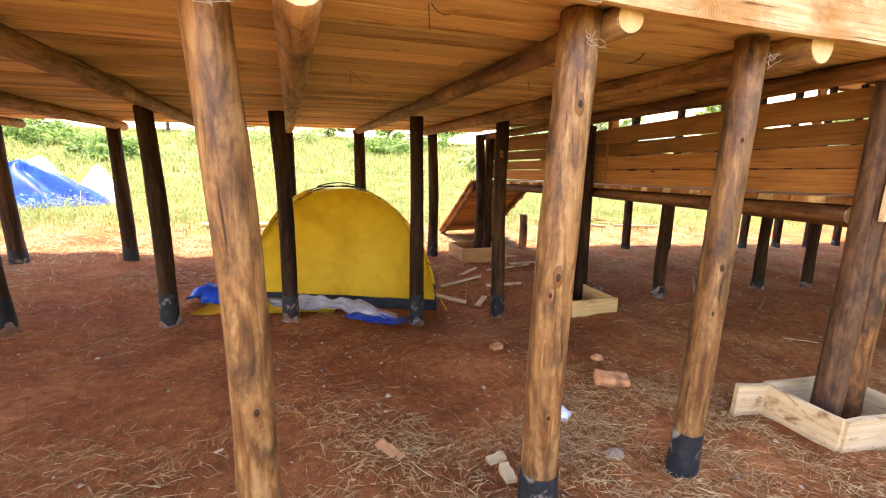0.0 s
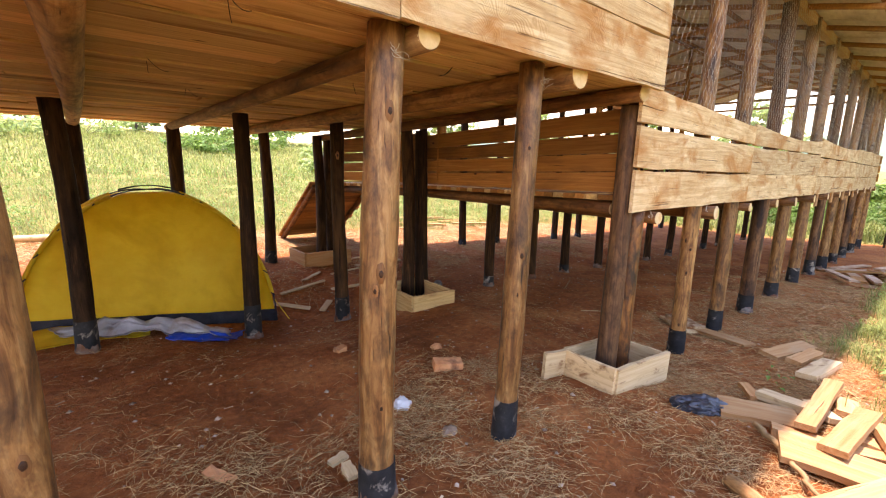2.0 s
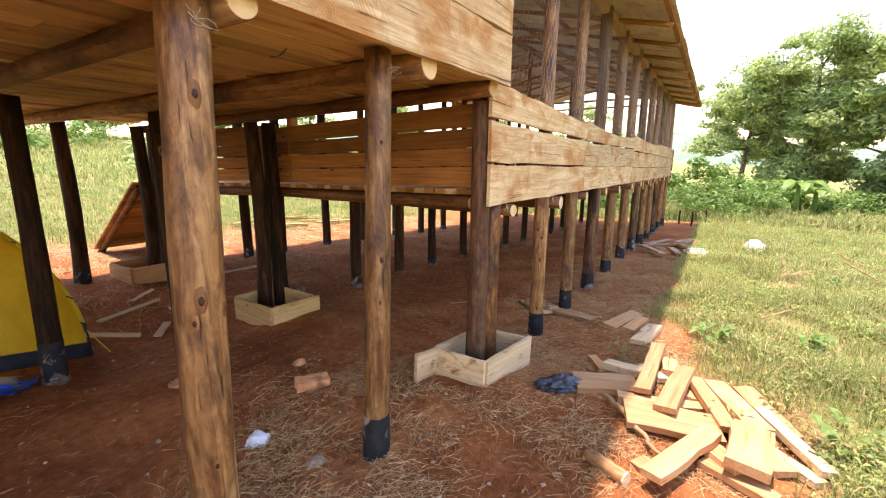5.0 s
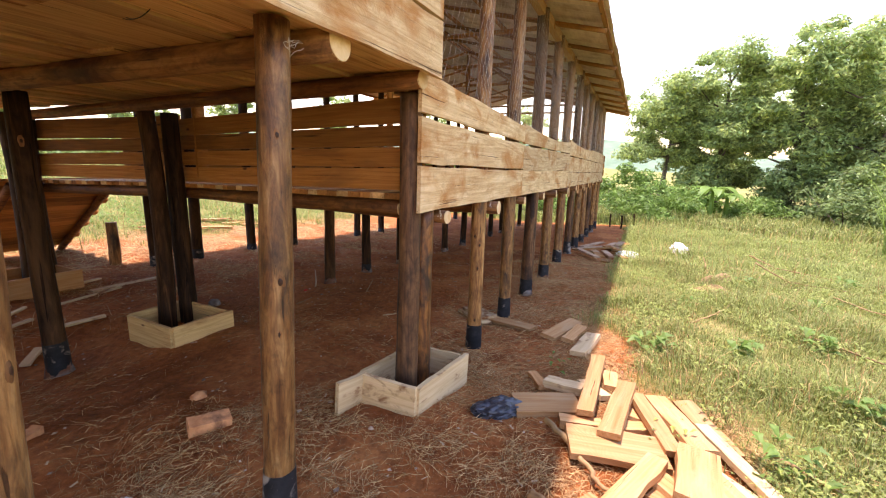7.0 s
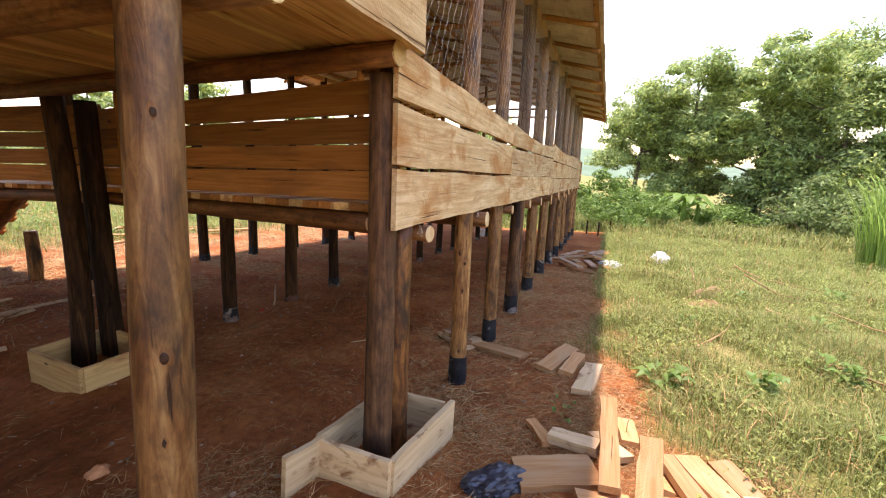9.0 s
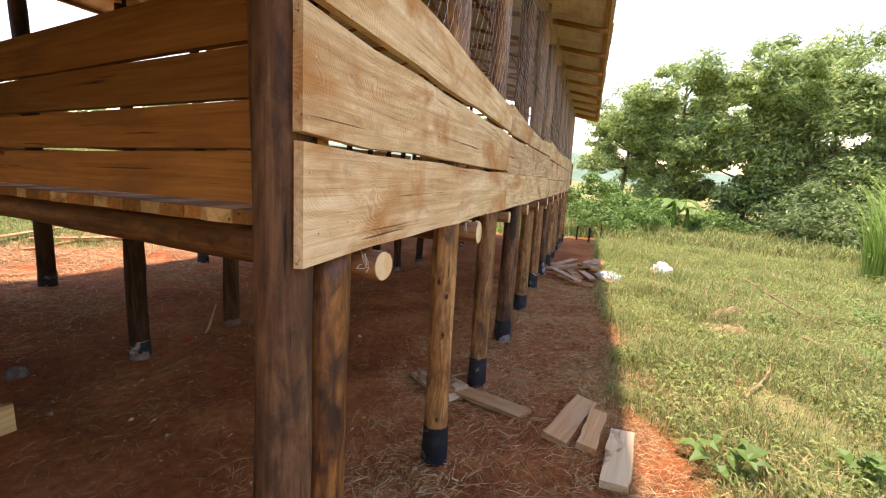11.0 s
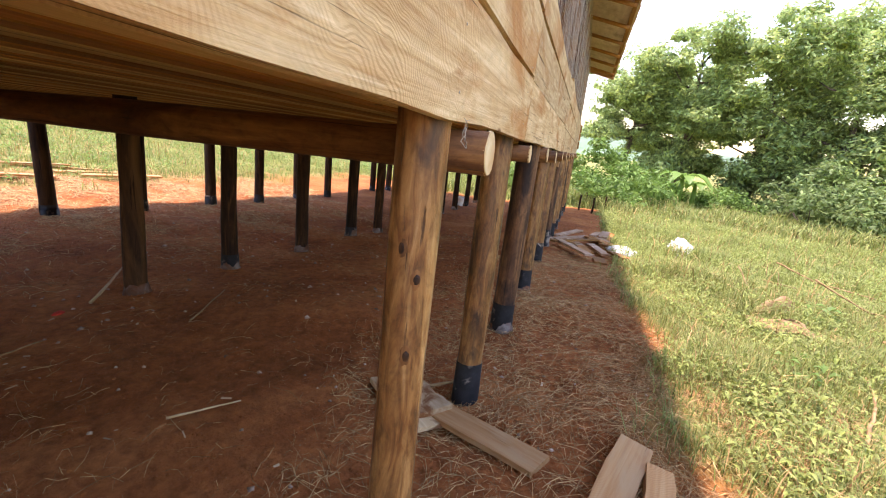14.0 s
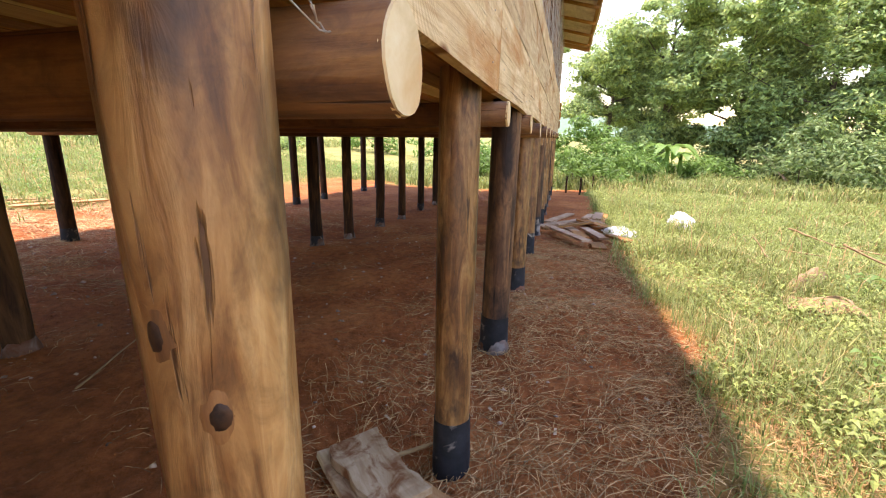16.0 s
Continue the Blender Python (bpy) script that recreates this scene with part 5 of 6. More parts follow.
def pebbles(n, x0, x1, y0, y1, size, keep):
    x, y = scatter(n, x0, x1, y0, y1, keep)
    k = len(x)
    s = rng.uniform(*size, k) * rng.uniform(0.5, 1, k)
    base = np.array([[1, 0, 0], [0, 1, 0], [-1, 0, 0], [0, -1, 0], [0, 0, 0.7], [0, 0, -0.5]], float)
    tri = np.array([[0, 1, 4], [1, 2, 4], [2, 3, 4], [3, 0, 4], [1, 0, 5], [2, 1, 5], [3, 2, 5], [0, 3, 5]])
    verts = base[None] * rng.uniform(0.6, 1.3, (k, 6, 3)) * s[:, None, None]
    verts += np.stack([x, y, ground_z(x, y) + 0.1 * s], -1)[:, None]
    me = bpy.data.meshes.new("pebbles")
    me.vertices.add(k * 6)
    me.vertices.foreach_set("co", verts.astype(np.float32).ravel())
    idx = (tri[None] + 6 * np.arange(k)[:, None, None]).reshape(-1).astype(np.int32)
    me.loops.add(len(idx))
    me.loops.foreach_set("vertex_index", idx)
    me.polygons.add(len(idx) // 3)
    me.polygons.foreach_set("loop_start", np.arange(0, len(idx), 3, dtype=np.int32))
    me.update(calc_edges=True)
    return me


me = pebbles(900, -3, 11, 0, 7, (0.008, 0.028), bare)
me.materials.append(M_STONE)
tagged(new("pebbles", me), "small pale stones and clods on the red earth", "pebbles", kind="stuff")
me = pebbles(52000, -3, 9, 0, 7.2, (0.004, 0.017), lambda x, y: bare(x, y) * (0.25 + 0.75 * ramp_of(wave(x, y, 44, 1.1), -0.4, 0.7)))
me.materials.append(M_GROUND)
tagged(new("earth_clods", me), "crumbled red clods of earth", "earth", kind="stuff")
x, y = scatter(340, -1, 9, 0.2, 6, bare)
k = len(x)
a, L, w = rng.uniform(0, 6.283, k), rng.uniform(0.005, 0.028, k), rng.uniform(0.002, 0.008, k)
d, s_ = np.stack([np.cos(a), np.sin(a), 0 * a], -1) * L[:, None], np.stack([-np.sin(a), np.cos(a), rng.uniform(-0.3, 0.3, k)], -1) * w[:, None]
c = np.stack([x, y, ground_z(x, y) + 0.009], -1)
tagged(new("wood_chips", mesh_polys("wood_chips", np.stack([c - d - s_, c + d - s_ * 0.6, c + d * 0.9 + s_, c - d + s_], 1), M_CHIP)), "pale wood chips scattered on the earth", "wood chips", kind="stuff")


def stick(pts, r, label, seed, mat=None, name="stick"):
    p = [Vector((x, y, gz(x, y) + h)) for x, y, h in pts]
    line = []
    rr = random.Random(seed)
    for i in range(len(p) - 1):
        for j in range(6):
            line.append(p[i].lerp(p[i + 1], j / 6) + Vector((rr.uniform(-1, 1), rr.uniform(-1, 1), rr.uniform(-0.3, 0.6))) * r * 0.7)
    line.append(p[-1])
    v, f = tube(line, [r * (1 - 0.5 * i / len(line)) for i in range(len(line))], 7, seed, 0.08, True)
    return thing(name, Matrix(), label, "stick", me=mesh_of(name, v, f, mat or M_DRYLEAF, True))


stick([(4.95, -0.30, 0.04), (4.45, -0.7, 0.06), (4.25, -1.1, 0.05), (3.9, -1.6, 0.04)], 0.016, "long dry stalk lying in the grass", 1)
stick([(3.3, -0.75, 0.03), (3.0, -1.0, 0.06), (2.9, -1.5, 0.05)], 0.012, "dry stalk lying in the weeds", 2)
stick([(7.75, -1.75, 0.1), (7.3, -2.0, 0.12), (6.6, -2.2, 0.08)], 0.015, "long dry stalk lying in the grass", 3)
stick([(9.4, -1.9, 0.32), (9.0, -2.3, 0.14), (8.9, -3.0, 0.10)], 0.012, "dry branched stalk in the grass", 4)
stick([(9.0, -1.2, 0.05), (9.6, -1.15, 0.30)], 0.011, "dry stalk leaning in the grass", 5)
stick([(2.95, 0.42, 0.05), (2.72, 0.22, 0.06), (2.58, 0.12, 0.05), (2.5, 0.02, 0.03)], 0.018, "gnarled dry root beside the board pile", 6)
stick([(5.7, -0.6, 0.03), (6.3, -0.95, 0.07), (7.1, -1.25, 0.05)], 0.011, "dry stalk lying in the low grass", 21)
stick([(6.2, -1.5, 0.05), (5.5, -1.75, 0.08), (4.9, -2.3, 0.05)], 0.012, "dry stalk lying in the low grass", 22)
stick([(10.2, -1.7, 0.10), (9.6, -2.3, 0.12), (9.1, -2.6, 0.08)], 0.012, "long dry stalk lying in the grass", 23)
stick([(11.2, -2.2, 0.30), (10.6, -2.5, 0.12), (10.0, -3.4, 0.12)], 0.013, "dry branched stalk in the grass", 24)
stick([(8.2, -2.6, 0.10), (7.4, -2.7, 0.13), (6.9, -3.2, 0.08)], 0.011, "dry stalk lying in the low grass", 25)
stick([(4.4, 3.7, 0.015), (4.7, 3.72, 0.02)], 0.006, "pale twig on the earth", 7)
stick([(5.3, 3.3, 0.015), (5.9, 3.6, 0.02)], 0.006, "pale twig on the earth", 8)
stick([(5.2, 4.1, 0.02), (5.9, 4.7, 0.05)], 0.012, "pale stick on the earth", 9, M_BOX)
stick([(4.45, 2.5, 0.015), (4.72, 2.35, 0.02)], 0.006, "pale twig on the earth", 10, M_BOX)
stick([(5.25, 1.75, 0.04), (5.5, 1.42, 0.05)], 0.012, "dry stalk beside a post", 11)
for i, (x, y) in enumerate([(17.6, 0.5), (18.4, 0.1), (18.0, 0.9)]):
    post(x, y, gz(x, y) + 0.5, 0.03, M_POLEDARK, (0.03, 0), 0, False, 140 + i, 0, "thin short wooden stake at the house's far end", "stakes")


# ---- plants ----
def blades(x, y, h, w, lean, droop=0.35):
    k = len(x)
    z = ground_z(x, y) - 0.01
    a = rng.uniform(0, 6.283, k)
    out = np.stack([np.cos(a), np.sin(a)], -1)
    side = np.stack([-np.sin(a), np.cos(a), 0 * a], -1) * (w / 2)[:, None]
    b = np.stack([x, y, z], -1)
    m = b + np.concatenate([out * (lean * h * 0.35)[:, None], (h * 0.6)[:, None]], 1)
    t = b + np.concatenate([out * (lean * h)[:, None], (h * (1 - droop * lean))[:, None]], 1)
    q1 = np.stack([b - side, b + side, m + side * 0.8, m - side * 0.8], 1)
    q2 = np.stack([m - side * 0.8, m + side * 0.8, t + side * 0.12, t - side * 0.12], 1)
    return np.stack([q1, q2], 1).reshape(-1, 4, 3)


def field(n, x0, x1, y0, y1, h, w, name, label, bald=0.5, mat=None):
    x, y = scatter(n, x0, x1, y0, y1, lambda x, y: grassy(x, y) * (1 - bald + bald * ramp_of(wave(x, y, 51, 1.3), -0.6, 0.5)))
    k = len(x)
    hh = rng.uniform(*h, k) * (1 + 0.45 * wave(x, y, 53, 2.3))
    q = blades(x, y, np.maximum(hh, 0.02), rng.uniform(*w, k), rng.uniform(0.15, 1.0, k))
    tagged(new(name, mesh_polys(name, q, mat or M_GRASS)), label, "grass", kind="stuff")


field(230000, 2.0, 9.0, -6.5, 0.7, (0.04, 0.19), (0.003, 0.007), "grass", "low green weedy grass beside the house", 0.55, M_MEADOW)
field(110000, 9.0, 18.0, -9.0, 1.0, (0.08, 0.26), (0.006, 0.013), "grass", "green weedy grass beyond the board heap", 0.5, M_MEADOW)
field(60000, 18.0, 34.0, -20.0, 9.0, (0.2, 0.55), (0.02, 0.05), "tall_grass", "tall green field grass before the trees", 0.5, M_MEADOW)
field(7000, 9.0, 26.0, -14.0, 0.0, (0.2, 0.55), (0.005, 0.011), "dry_grass", "dry straw-coloured stalks standing in the field", 0.9, M_STRAW)
field(170000, -12.0, 26.0, 8.0, 20.0, (0.05, 0.24), (0.006, 0.015), "tall_grass", "tall green grass behind the house", 0.5, M_MEADOW)
field(110000, -40.0, 45.0, 20.0, 60.0, (0.15, 0.5), (0.025, 0.07), "far_grass", "far green field on a rising slope", 0.5, M_MEADOW)
field(16000, 2.0, 10.0, -6.0, 0.5, (0.05, 0.24), (0.003, 0.006), "dry_grass", "dry straw-coloured stalks among the low grass", 0.8, M_STRAW)
field(9000, -12.0, 26.0, 9.5, 22.0, (0.2, 0.5), (0.006, 0.012), "dry_grass", "dry stalks standing in the field behind the house", 0.8, M_STRAW)
field(7000, 3.5, 10.0, -8.0, -0.3, (0.10, 0.32), (0.004, 0.010), "grass", "taller weedy grass in the field")


def leaf_fan(n, size, spread, seed, height=0.15, wide=0.55):
    """Broad pointed leaves round a point, as loose folded faces."""
    r = np.random.default_rng(seed)
    a = r.uniform(0, 6.283, n)
    el = r.uniform(0.1, 0.9, n)
    L = size * r.uniform(0.6, 1.2, n)
    d = np.stack([np.cos(a) * np.cos(el), np.sin(a) * np.cos(el), np.sin(el)], -1)
    s = np.stack([-np.sin(a), np.cos(a), 0 * a], -1) * (L * wide / 2)[:, None]
    o = np.stack([r.normal(0, spread, n), r.normal(0, spread, n), r.uniform(0.02, height, n)], -1)
    tip = o + d * L[:, None] + np.array([0, 0, -0.25]) * L[:, None]
    m = o + d * (L * 0.5)[:, None]
    up = np.array([0, 0, 0.12]) * L[:, None]
    q1 = np.stack([o, m - s + up, tip, m], 1)
    q2 = np.stack([o, m, tip, m + s + up], 1)
    return np.concatenate([q1, q2])


weeds = [(4.62, -0.18, 0.16, 18), (4.8, -0.9, 0.15, 22), (3.1, -0.75, 0.10, 24), (5.4, -1.6, 0.14, 20), (4.0, -1.4, 0.12, 24), (3.82, 0.5, 0.06, 8), (6.4, -0.6, 0.08, 30), (7.2, -2.2, 0.12, 26),
         (8.4, -1.6, 0.12, 26), (5.9, -2.6, 0.14, 26), (9.5, -3.2, 0.16, 28), (3.0, -1.5, 0.12, 26)]
for i, (x, y, s, n) in enumerate(weeds):
    th = thing("weed", pose(x, y, gz(x, y)), "broad-leaved green weed growing at the earth's edge", "weed", "weeds")
    faces = leaf_fan(n, s, 0.07, 900 + i, 0.2)
    for k in range(n):
        part("leaf", mesh_polys("leaf", faces[[k, n + k]], M_LEAFLIGHT), th)
q = []
for i in range(18000):
    x, y = 2.2 + 15 * rng.uniform() ** 1.3, rng.uniform(-7, 0.3)
    if rng.uniform() < grassy(x, y):
        open_ = float(ramp_of(wave(x, y, 57, 1.1), -0.75, 0.15))
        if rng.uniform() > 0.12 + 0.88 * open_:
            continue
        q.append(leaf_fan(9, rng.uniform(0.009, 0.036) * (1 + x / 20) * (0.6 + 0.8 * open_), 0.05 + x * 0.004, 2000 + i, 0.08 + 0.012 * x, 0.42) + np.array([x, y, gz(x, y)]))
tagged(new("weeds", mesh_polys("weeds", np.concatenate(q), M_WEED)), "small green weeds among the grass", "weeds", kind="stuff")
q = []
for i in range(2600):
    x, y = rng.uniform(-12, 28), 9.2 + 18 * rng.uniform() ** 1.4
    if rng.uniform() < grassy(x, y):
        q.append(leaf_fan(16, rng.uniform(0.04, 0.12), 0.14, 4000 + i, 0.4, 0.5) + np.array([x, y, gz(x, y)]))
tagged(new("weeds", mesh_polys("weeds", np.concatenate(q), M_LEAFLIGHT)), "green weeds in the field behind the house", "weeds", kind="stuff")
cloth("dry_leaf", [(7.7, -0.75), (7.75, -1.30), (7.95, -1.35), (8.0, -0.8)], M_DRYLEAF, "large brown dry leaf lying in the grass", "leaf", 31, 0.10, 0.006, 10, 0.05)
cloth("dry_leaf", [(8.1, -0.95), (8.9, -1.65), (9.0, -1.55), (8.2, -0.85)], M_DRYLEAF, "long curled dry banana leaf in the grass", "leaf", 32, 0.16, 0.006, 10, 0.05)


def tall_clump(x, y, n, h, spread, label, seed):
    r = np.random.default_rng(seed)
    a = r.uniform(0, 6.283, n)
    rad = spread * np.sqrt(r.uniform(0, 1, n))
    bx, by = rad * np.cos(a), rad * np.sin(a)
    quads = []
    out = np.stack([np.cos(a), np.sin(a)], -1) * r.uniform(0.08, 0.62, n)[:, None] + r.normal(0, 0.12, (n, 2))
    hh = h * r.uniform(0.55, 1.1, n)
    w = r.uniform(0.010, 0.024, n)
    side = np.stack([-np.sin(a), np.cos(a), 0 * a], -1)
    prev = np.stack([bx, by, -0.05 + 0 * a], -1)
    pw = w
    for s in range(1, 6):
        t = s / 5
        p = np.stack([bx + out[:, 0] * hh * t ** 2 * 0.7, by + out[:, 1] * hh * t ** 2 * 0.7, hh * (t - 0.42 * t ** 3.2)], -1)
        cw = w * (1 - t) + 0.002
        quads.append(np.stack([prev - side * pw[:, None], prev + side * pw[:, None], p + side * cw[:, None], p - side * cw[:, None]], 1))
        prev, pw = p, cw
    thing("tall_grass_clump", pose(x, y, gz(x, y)), label, "grass", "tall grass clumps", "stuff", mesh_polys("tall_grass_clump", np.concatenate(quads), M_FODDER))


for i, (x, y, h) in enumerate([(14.9, -5.7, 3.4), (15.7, -6.5, 3.8), (14.4, -6.6, 3.6), (16.4, -7.6, 4.0), (14.8, -7.8, 4.2), (13.6, -8.2, 3.9)]):
    tall_clump(x, y - 0.55, 200, h * 1.12, 0.5, "tall bright green fodder grass clump", 60 + i)


def leaves_at(centres, radii, per, size, seed):
    """Loose leaf faces in flattened clumps."""
    r = np.random.default_rng(seed)
    k = len(centres) * per
    c = np.repeat(centres, per, 0)
    R = np.repeat(radii, per)
    d = r.normal(0, 1, (k, 3))
    d /= np.linalg.norm(d, axis=1, keepdims=True)
    p = c + d * (R * r.uniform(0.3, 1.15, k) ** 0.6)[:, None] * np.array([1, 1, 0.6])
    p[:, 2] -= 0.22 * np.hypot(d[:, 0], d[:, 1]) ** 2 * R
    nrm = d * 0.7 + r.normal(0, 0.55, (k, 3)) + np.array([0, 0, 0.7])
    nrm /= np.linalg.norm(nrm, axis=1, keepdims=True)
    t = np.cross(nrm, r.normal(0, 1, (k, 3)))
    t /= np.linalg.norm(t, axis=1, keepdims=True)
    b = np.cross(nrm, t)
    L = size * r.uniform(0.6, 1.3, k)
    t, b = t * L[:, None], b * (L * 0.36)[:, None]
    return np.stack([p - t, p + b - nrm * (0.15 * L)[:, None], p + t, p - b], 1)


def tree(x, y, h, spread, seed, label, trunk=0.22, leaf=0.24, bare_to=0.32, per=360, clumps=78, mat=None):
    r = random.Random(seed)
    nr = np.random.default_rng(seed)
    th = thing("tree", pose(x, y, gz(x, y)), label, "tree", "trees at the field's edge")
    pts, lean = [], (r.uniform(-0.06, 0.06), r.uniform(-0.06, 0.06))
    for i in range(9):
        t = i / 8
        pts.append(Vector((lean[0] * h * t + 0.12 * sin(3 * t + seed), lean[1] * h * t + 0.12 * cos(2.5 * t + seed), -0.2 + 0.82 * h * t)))
    v, f = tube(pts, [trunk * (1 - 0.8 * i / 8) for i in range(9)], 10, seed, 0.06, True)
    part("trunk", mesh_of("trunk", v, f, M_BARK, True), th)
    centres, radii = [], []
    limbs = 13
    for k in range(limbs):
        t0 = bare_to + (0.95 - bare_to) * (k + r.random()) / limbs
        base = pts[0].lerp(pts[-1], t0)
        a = k * 2.4 + r.uniform(-0.5, 0.5)
        reach = spread * (0.55 + 0.5 * r.random()) * (1.15 - 0.75 * abs(t0 - 0.55))
        tip = base + Vector((cos(a) * reach, sin(a) * reach, h * r.uniform(0.05, 0.20)))
        mid_p = base.lerp(tip, 0.5) + Vector((0, 0, -0.03 * h))
        v, f = tube([base, base.lerp(mid_p, 0.6), mid_p, tip], [trunk * 0.34, trunk * 0.26, trunk * 0.18, trunk * 0.06], 7, seed + k, 0.06, True)
        part("limb", mesh_of("limb", v, f, M_BARK, True), th)
        for j in range(clumps // limbs):
            q = base.lerp(tip, r.uniform(0.35, 1.08)) + Vector((r.gauss(0, 0.18), r.gauss(0, 0.18), r.uniform(-0.16, 0.14))) * spread
            centres.append(q)
            radii.append(spread * r.uniform(0.12, 0.33))
    for j in range(4):
        centres.append(pts[-1] + Vector((r.gauss(0, 0.2) * spread, r.gauss(0, 0.2) * spread, r.uniform(0.0, 0.16) * h)))
        radii.append(spread * r.uniform(0.16, 0.28))
    q = leaves_at(np.array([tuple(c) for c in centres]), np.array(radii), per, leaf, seed)
    part("crown", mesh_polys("crown", q, mat or M_LEAF), th)
    return th


TREES = [(34.5, -1.4, 8.6, 2.7), (33, -4.4, 10.8, 3.3), (31.5, -7.8, 11.2, 3.4), (29, -10.6, 9.6, 3.2), (27.5, -14.0, 10.2, 3.5), (24.5, -16.3, 10.2, 3.4), (21.5, -17.6, 11.2, 3.6), (18.5, -20.0, 12.0, 3.8),
         (38, -12.0, 13.0, 3.9), (34, -17.5, 13.5, 4.0), (28, -22.0, 14.0, 4.2), (44, -6.0, 11.0, 3.4)]
for i, (x, y, h, s) in enumerate(TREES):
    tree(x, y, h, s, 70 + i, "broad green tree with dense layered foliage at the field's edge" if i else "slender green tree standing apart at the field's edge", 0.13 + 0.008 * h, 0.125 + 0.012 * (i % 3), 0.08 if i else 0.46, 230, 156)
for i, (x, y, h) in enumerate([(-22, 52, 7), (-12, 58, 8), (-3, 62, 7), (6, 60, 8.5), (13, 55, 7), (22, 58, 9), (32, 52, 8), (41, 47, 9), (50, 38, 9), (-33, 50, 9), (56, 28, 9), (60, 16, 10)]):
    tree(x, y, h, h * 0.42, 170 + i, "far green tree on the rising slope", 0.22, 0.30, 0.12, 90, 52)


def bush(x, y, rx, h, seed, label, mat, leaf=0.12, per=110, n=22, name="bush"):
    r = np.random.default_rng(seed)
    th = thing(name, pose(x, y, gz(x, y)), label, "bush", "bushes")
    a, d = r.uniform(0, 6.283, n), np.sqrt(r.uniform(0, 1, n))
    c = np.stack([rx * d * np.cos(a), rx * d * np.sin(a), h * (0.12 + 0.7 * r.uniform(0, 1, n) * (1.15 - 0.6 * d))], -1)
    part("foliage", mesh_polys("foliage", leaves_at(c, r.uniform(0.22, 0.42, n) * min(rx, h), per, leaf, seed), mat), th)
    for k in range(4):
        v, f = tube([(0.1 * k - 0.15, 0.05 * k, -0.1), tuple(c[k] * 0.5), tuple(c[k])], [0.03, 0.022, 0.01], 6, k, 0.05, True)
        part("stem", mesh_of("stem", v, f, M_BARK, True), th)


for i, (x, y, rx, h, lt) in enumerate([(21.0, 0.5, 1.6, 3.2, 1), (23.5, -0.9, 1.6, 2.7, 1), (26.5, -2.6, 1.4, 1.8, 1), (27.0, -5.6, 1.6, 1.7, 1), (25.5, -8.6, 2.2, 3.2, 0), (23.5, -10.8, 2.2, 3.2, 0), (21.5, -12.4, 2.2, 3.4, 0),
                                       (19.3, -13.2, 2.0, 3.2, 0), (18.0, -11.0, 1.4, 2.0, 1), (29.5, 1.8, 2.0, 2.4, 1), (24, 3.6, 1.8, 2.2, 1), (30.5, -8.5, 2.4, 4.0, 0), (27.0, -14.5, 2.6, 4.2, 0), (17.0, -14.5, 2.4, 3.6, 0)]):
    bush(x, y, rx, h, 210 + i, "bright green shrub at the field's edge" if lt else "dense dark green undergrowth below the trees", M_LEAFLIGHT if lt else M_UNDER, 0.10 if lt else 0.12, 190)
for i, (x, y, rx, h) in enumerate([(-14, 36, 2.5, 2.2), (-4, 40, 3, 2.4), (8, 37, 2.6, 2.0), (18, 35, 3, 2.6), (27, 30, 3, 2.6), (34, 24, 3, 3.0), (38, 16, 3, 3.2), (-24, 34, 3, 2.5), (14, 45, 3.5, 3), (1, 48, 3.5, 3), (36, 9, 2.6, 3.0), (30, 20, 2.4, 2.2), (22, 24, 2.0, 1.8), (12, 26, 1.6, 1.4), (-8, 27, 1.8, 1.5)]):
    bush(x, y, rx, h, 240 + i, "green shrub on the slope behind the house", M_LEAF if i % 2 else M_LEAFLIGHT, 0.2, 80, 18)


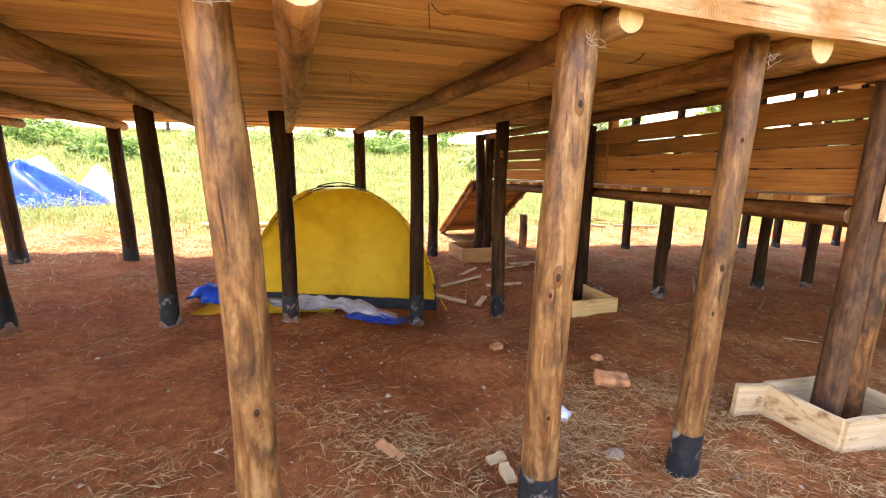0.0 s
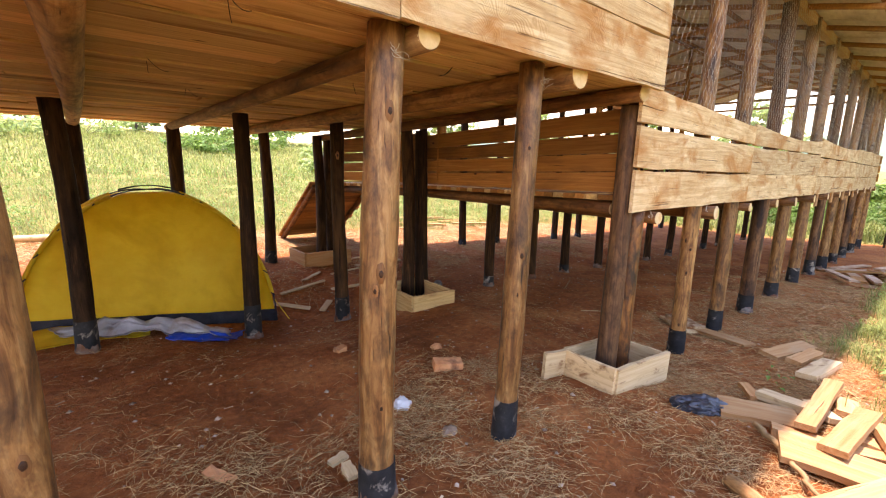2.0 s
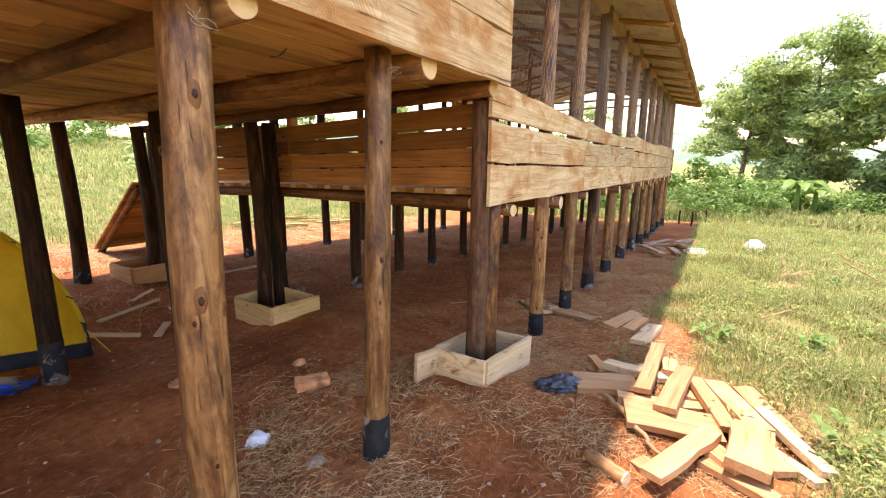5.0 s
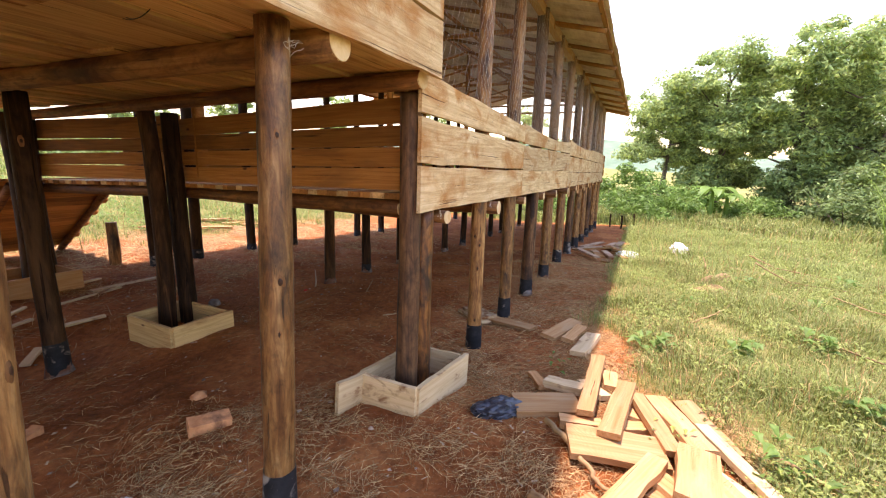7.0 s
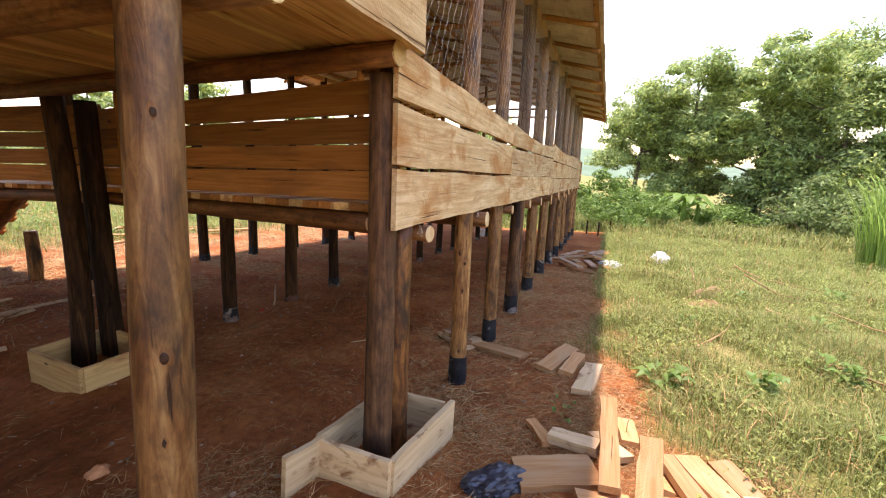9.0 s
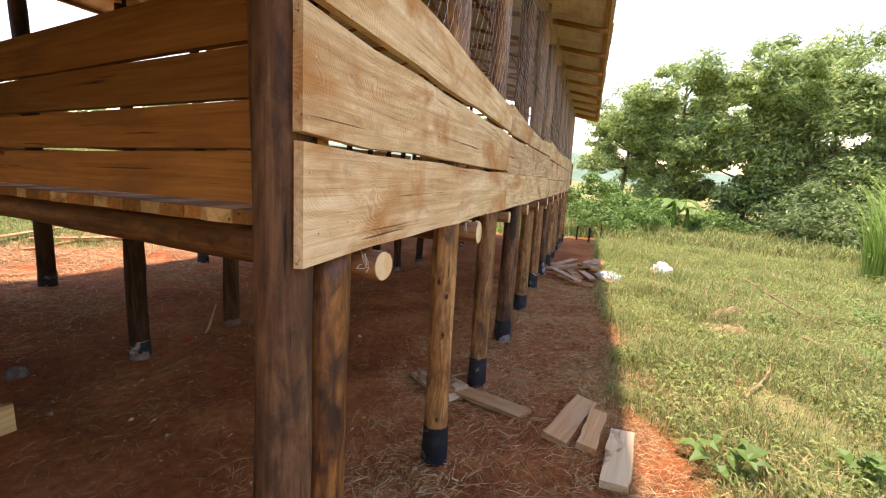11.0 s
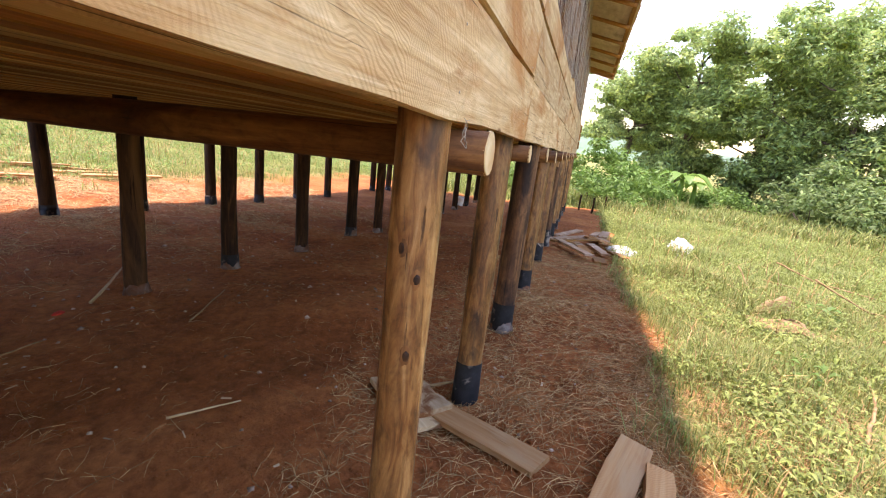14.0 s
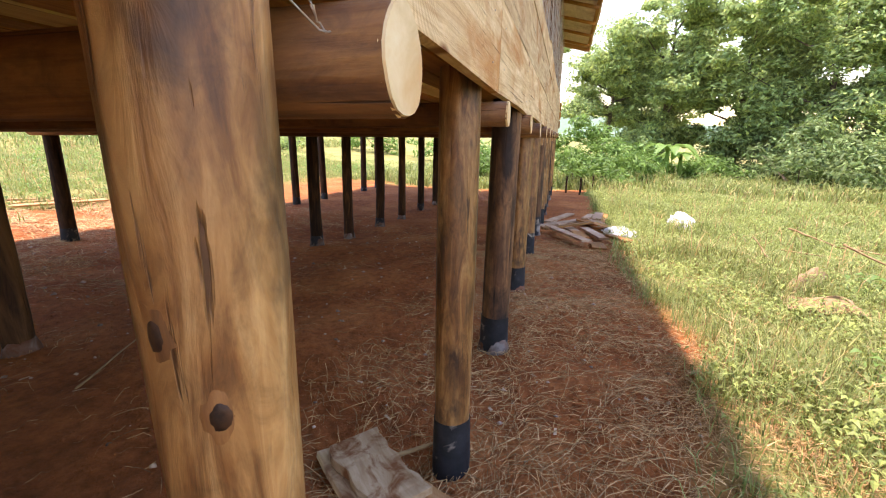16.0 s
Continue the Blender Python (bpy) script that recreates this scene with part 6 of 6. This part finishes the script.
def banana(x, y, h, seed):
    th = thing("banana_plant", pose(x, y, gz(x, y)), "banana plant with broad arching green leaves", "banana plant", "banana plants")
    r = random.Random(seed)
    v, f = tube([(0, 0, -0.1), (0.03, 0, h * 0.3), (0.02, 0.02, h * 0.6)], [0.13, 0.11, 0.07], 10, seed, 0.03, True)
    part("stem", mesh_of("stem", v, f, M_LEAFLIGHT, True), th)
    for k in range(8):
        a = k * 0.8 + r.uniform(-0.2, 0.2)
        L = h * r.uniform(0.5, 0.7)
        verts, faces = [], []
        for i in range(9):
            t = i / 8
            c = Vector((cos(a) * L * t * 0.75, sin(a) * L * t * 0.75, h * 0.58 + L * (0.75 * t - 0.85 * t * t)))
            w = 0.24 * sin(3.0 * (0.06 + 0.92 * t)) + 0.01
            s = Vector((-sin(a), cos(a), 0))
            verts += [c - s * w + Vector((0, 0, 0.06)), c, c + s * w + Vector((0, 0, 0.06))]
        for i in range(8):
            faces += [(3 * i, 3 * i + 1, 3 * i + 4, 3 * i + 3), (3 * i + 1, 3 * i + 2, 3 * i + 5, 3 * i + 4)]
        part("leaf", mesh_of("leaf", verts, faces, M_LEAFLIGHT, True), th)


for i, (x, y, h) in enumerate([(24.5, -3.2, 2.4), (25.6, -4.0, 2.0), (28.0, -1.2, 2.2)]):
    banana(x, y, h, 20 + i)


# ---- far rail fence under the house's far end ----
fence = thing("rail_fence", Matrix(), "rough pole rail fence beyond the house's far end", "fence")
for k, x in enumerate((20.5, 22.0, 23.5)):
    v, f = tube([(x, 5.0, gz(x, 5.0) - 0.1), (x, 5.0, gz(x, 5.0) + 1.3)], [0.045, 0.04], 8, k, 0.03)
    part("fence_post", mesh_of("fence_post", v, f, M_LOG), fence)
for k in range(3):
    v, f = tube([(20.2, 4.96, gz(20.5, 5) + 0.35 + 0.38 * k), (23.8, 4.96, gz(23.5, 5) + 0.40 + 0.38 * k)], [0.03, 0.03], 8, k, 0.03)
    part("rail", mesh_of("rail", v, f, M_LOG), fence)

# ---- far hills ----
verts, faces = [], []
for i in range(61):
    a = -2.2 + 4.6 * i / 60
    r = 620
    hgt = 26 + 10 * sin(3.1 * a) + 7 * sin(7.3 * a + 1) + 3 * sin(17 * a)
    for rr_, z in ((r - 160, -8), (r, hgt), (r + 200, hgt * 0.7)):
        verts.append((rr_ * cos(a), rr_ * sin(a), z))
for i in range(60):
    for k in range(2):
        faces.append((3 * i + k, 3 * i + 3 + k, 3 * i + 4 + k, 3 * i + 1 + k))
M_HILL = surface("far_woods", [(0.3, (0.10, 0.16, 0.09)), (0.7, (0.17, 0.24, 0.14))], scale=0.06, rough=0.95, vary=0, bump=0)
tagged(new("backdrop_hills", mesh_of("backdrop_hills", verts, faces, M_HILL, True)), "hazy green wooded hills far behind the field", "hills", kind="structure")
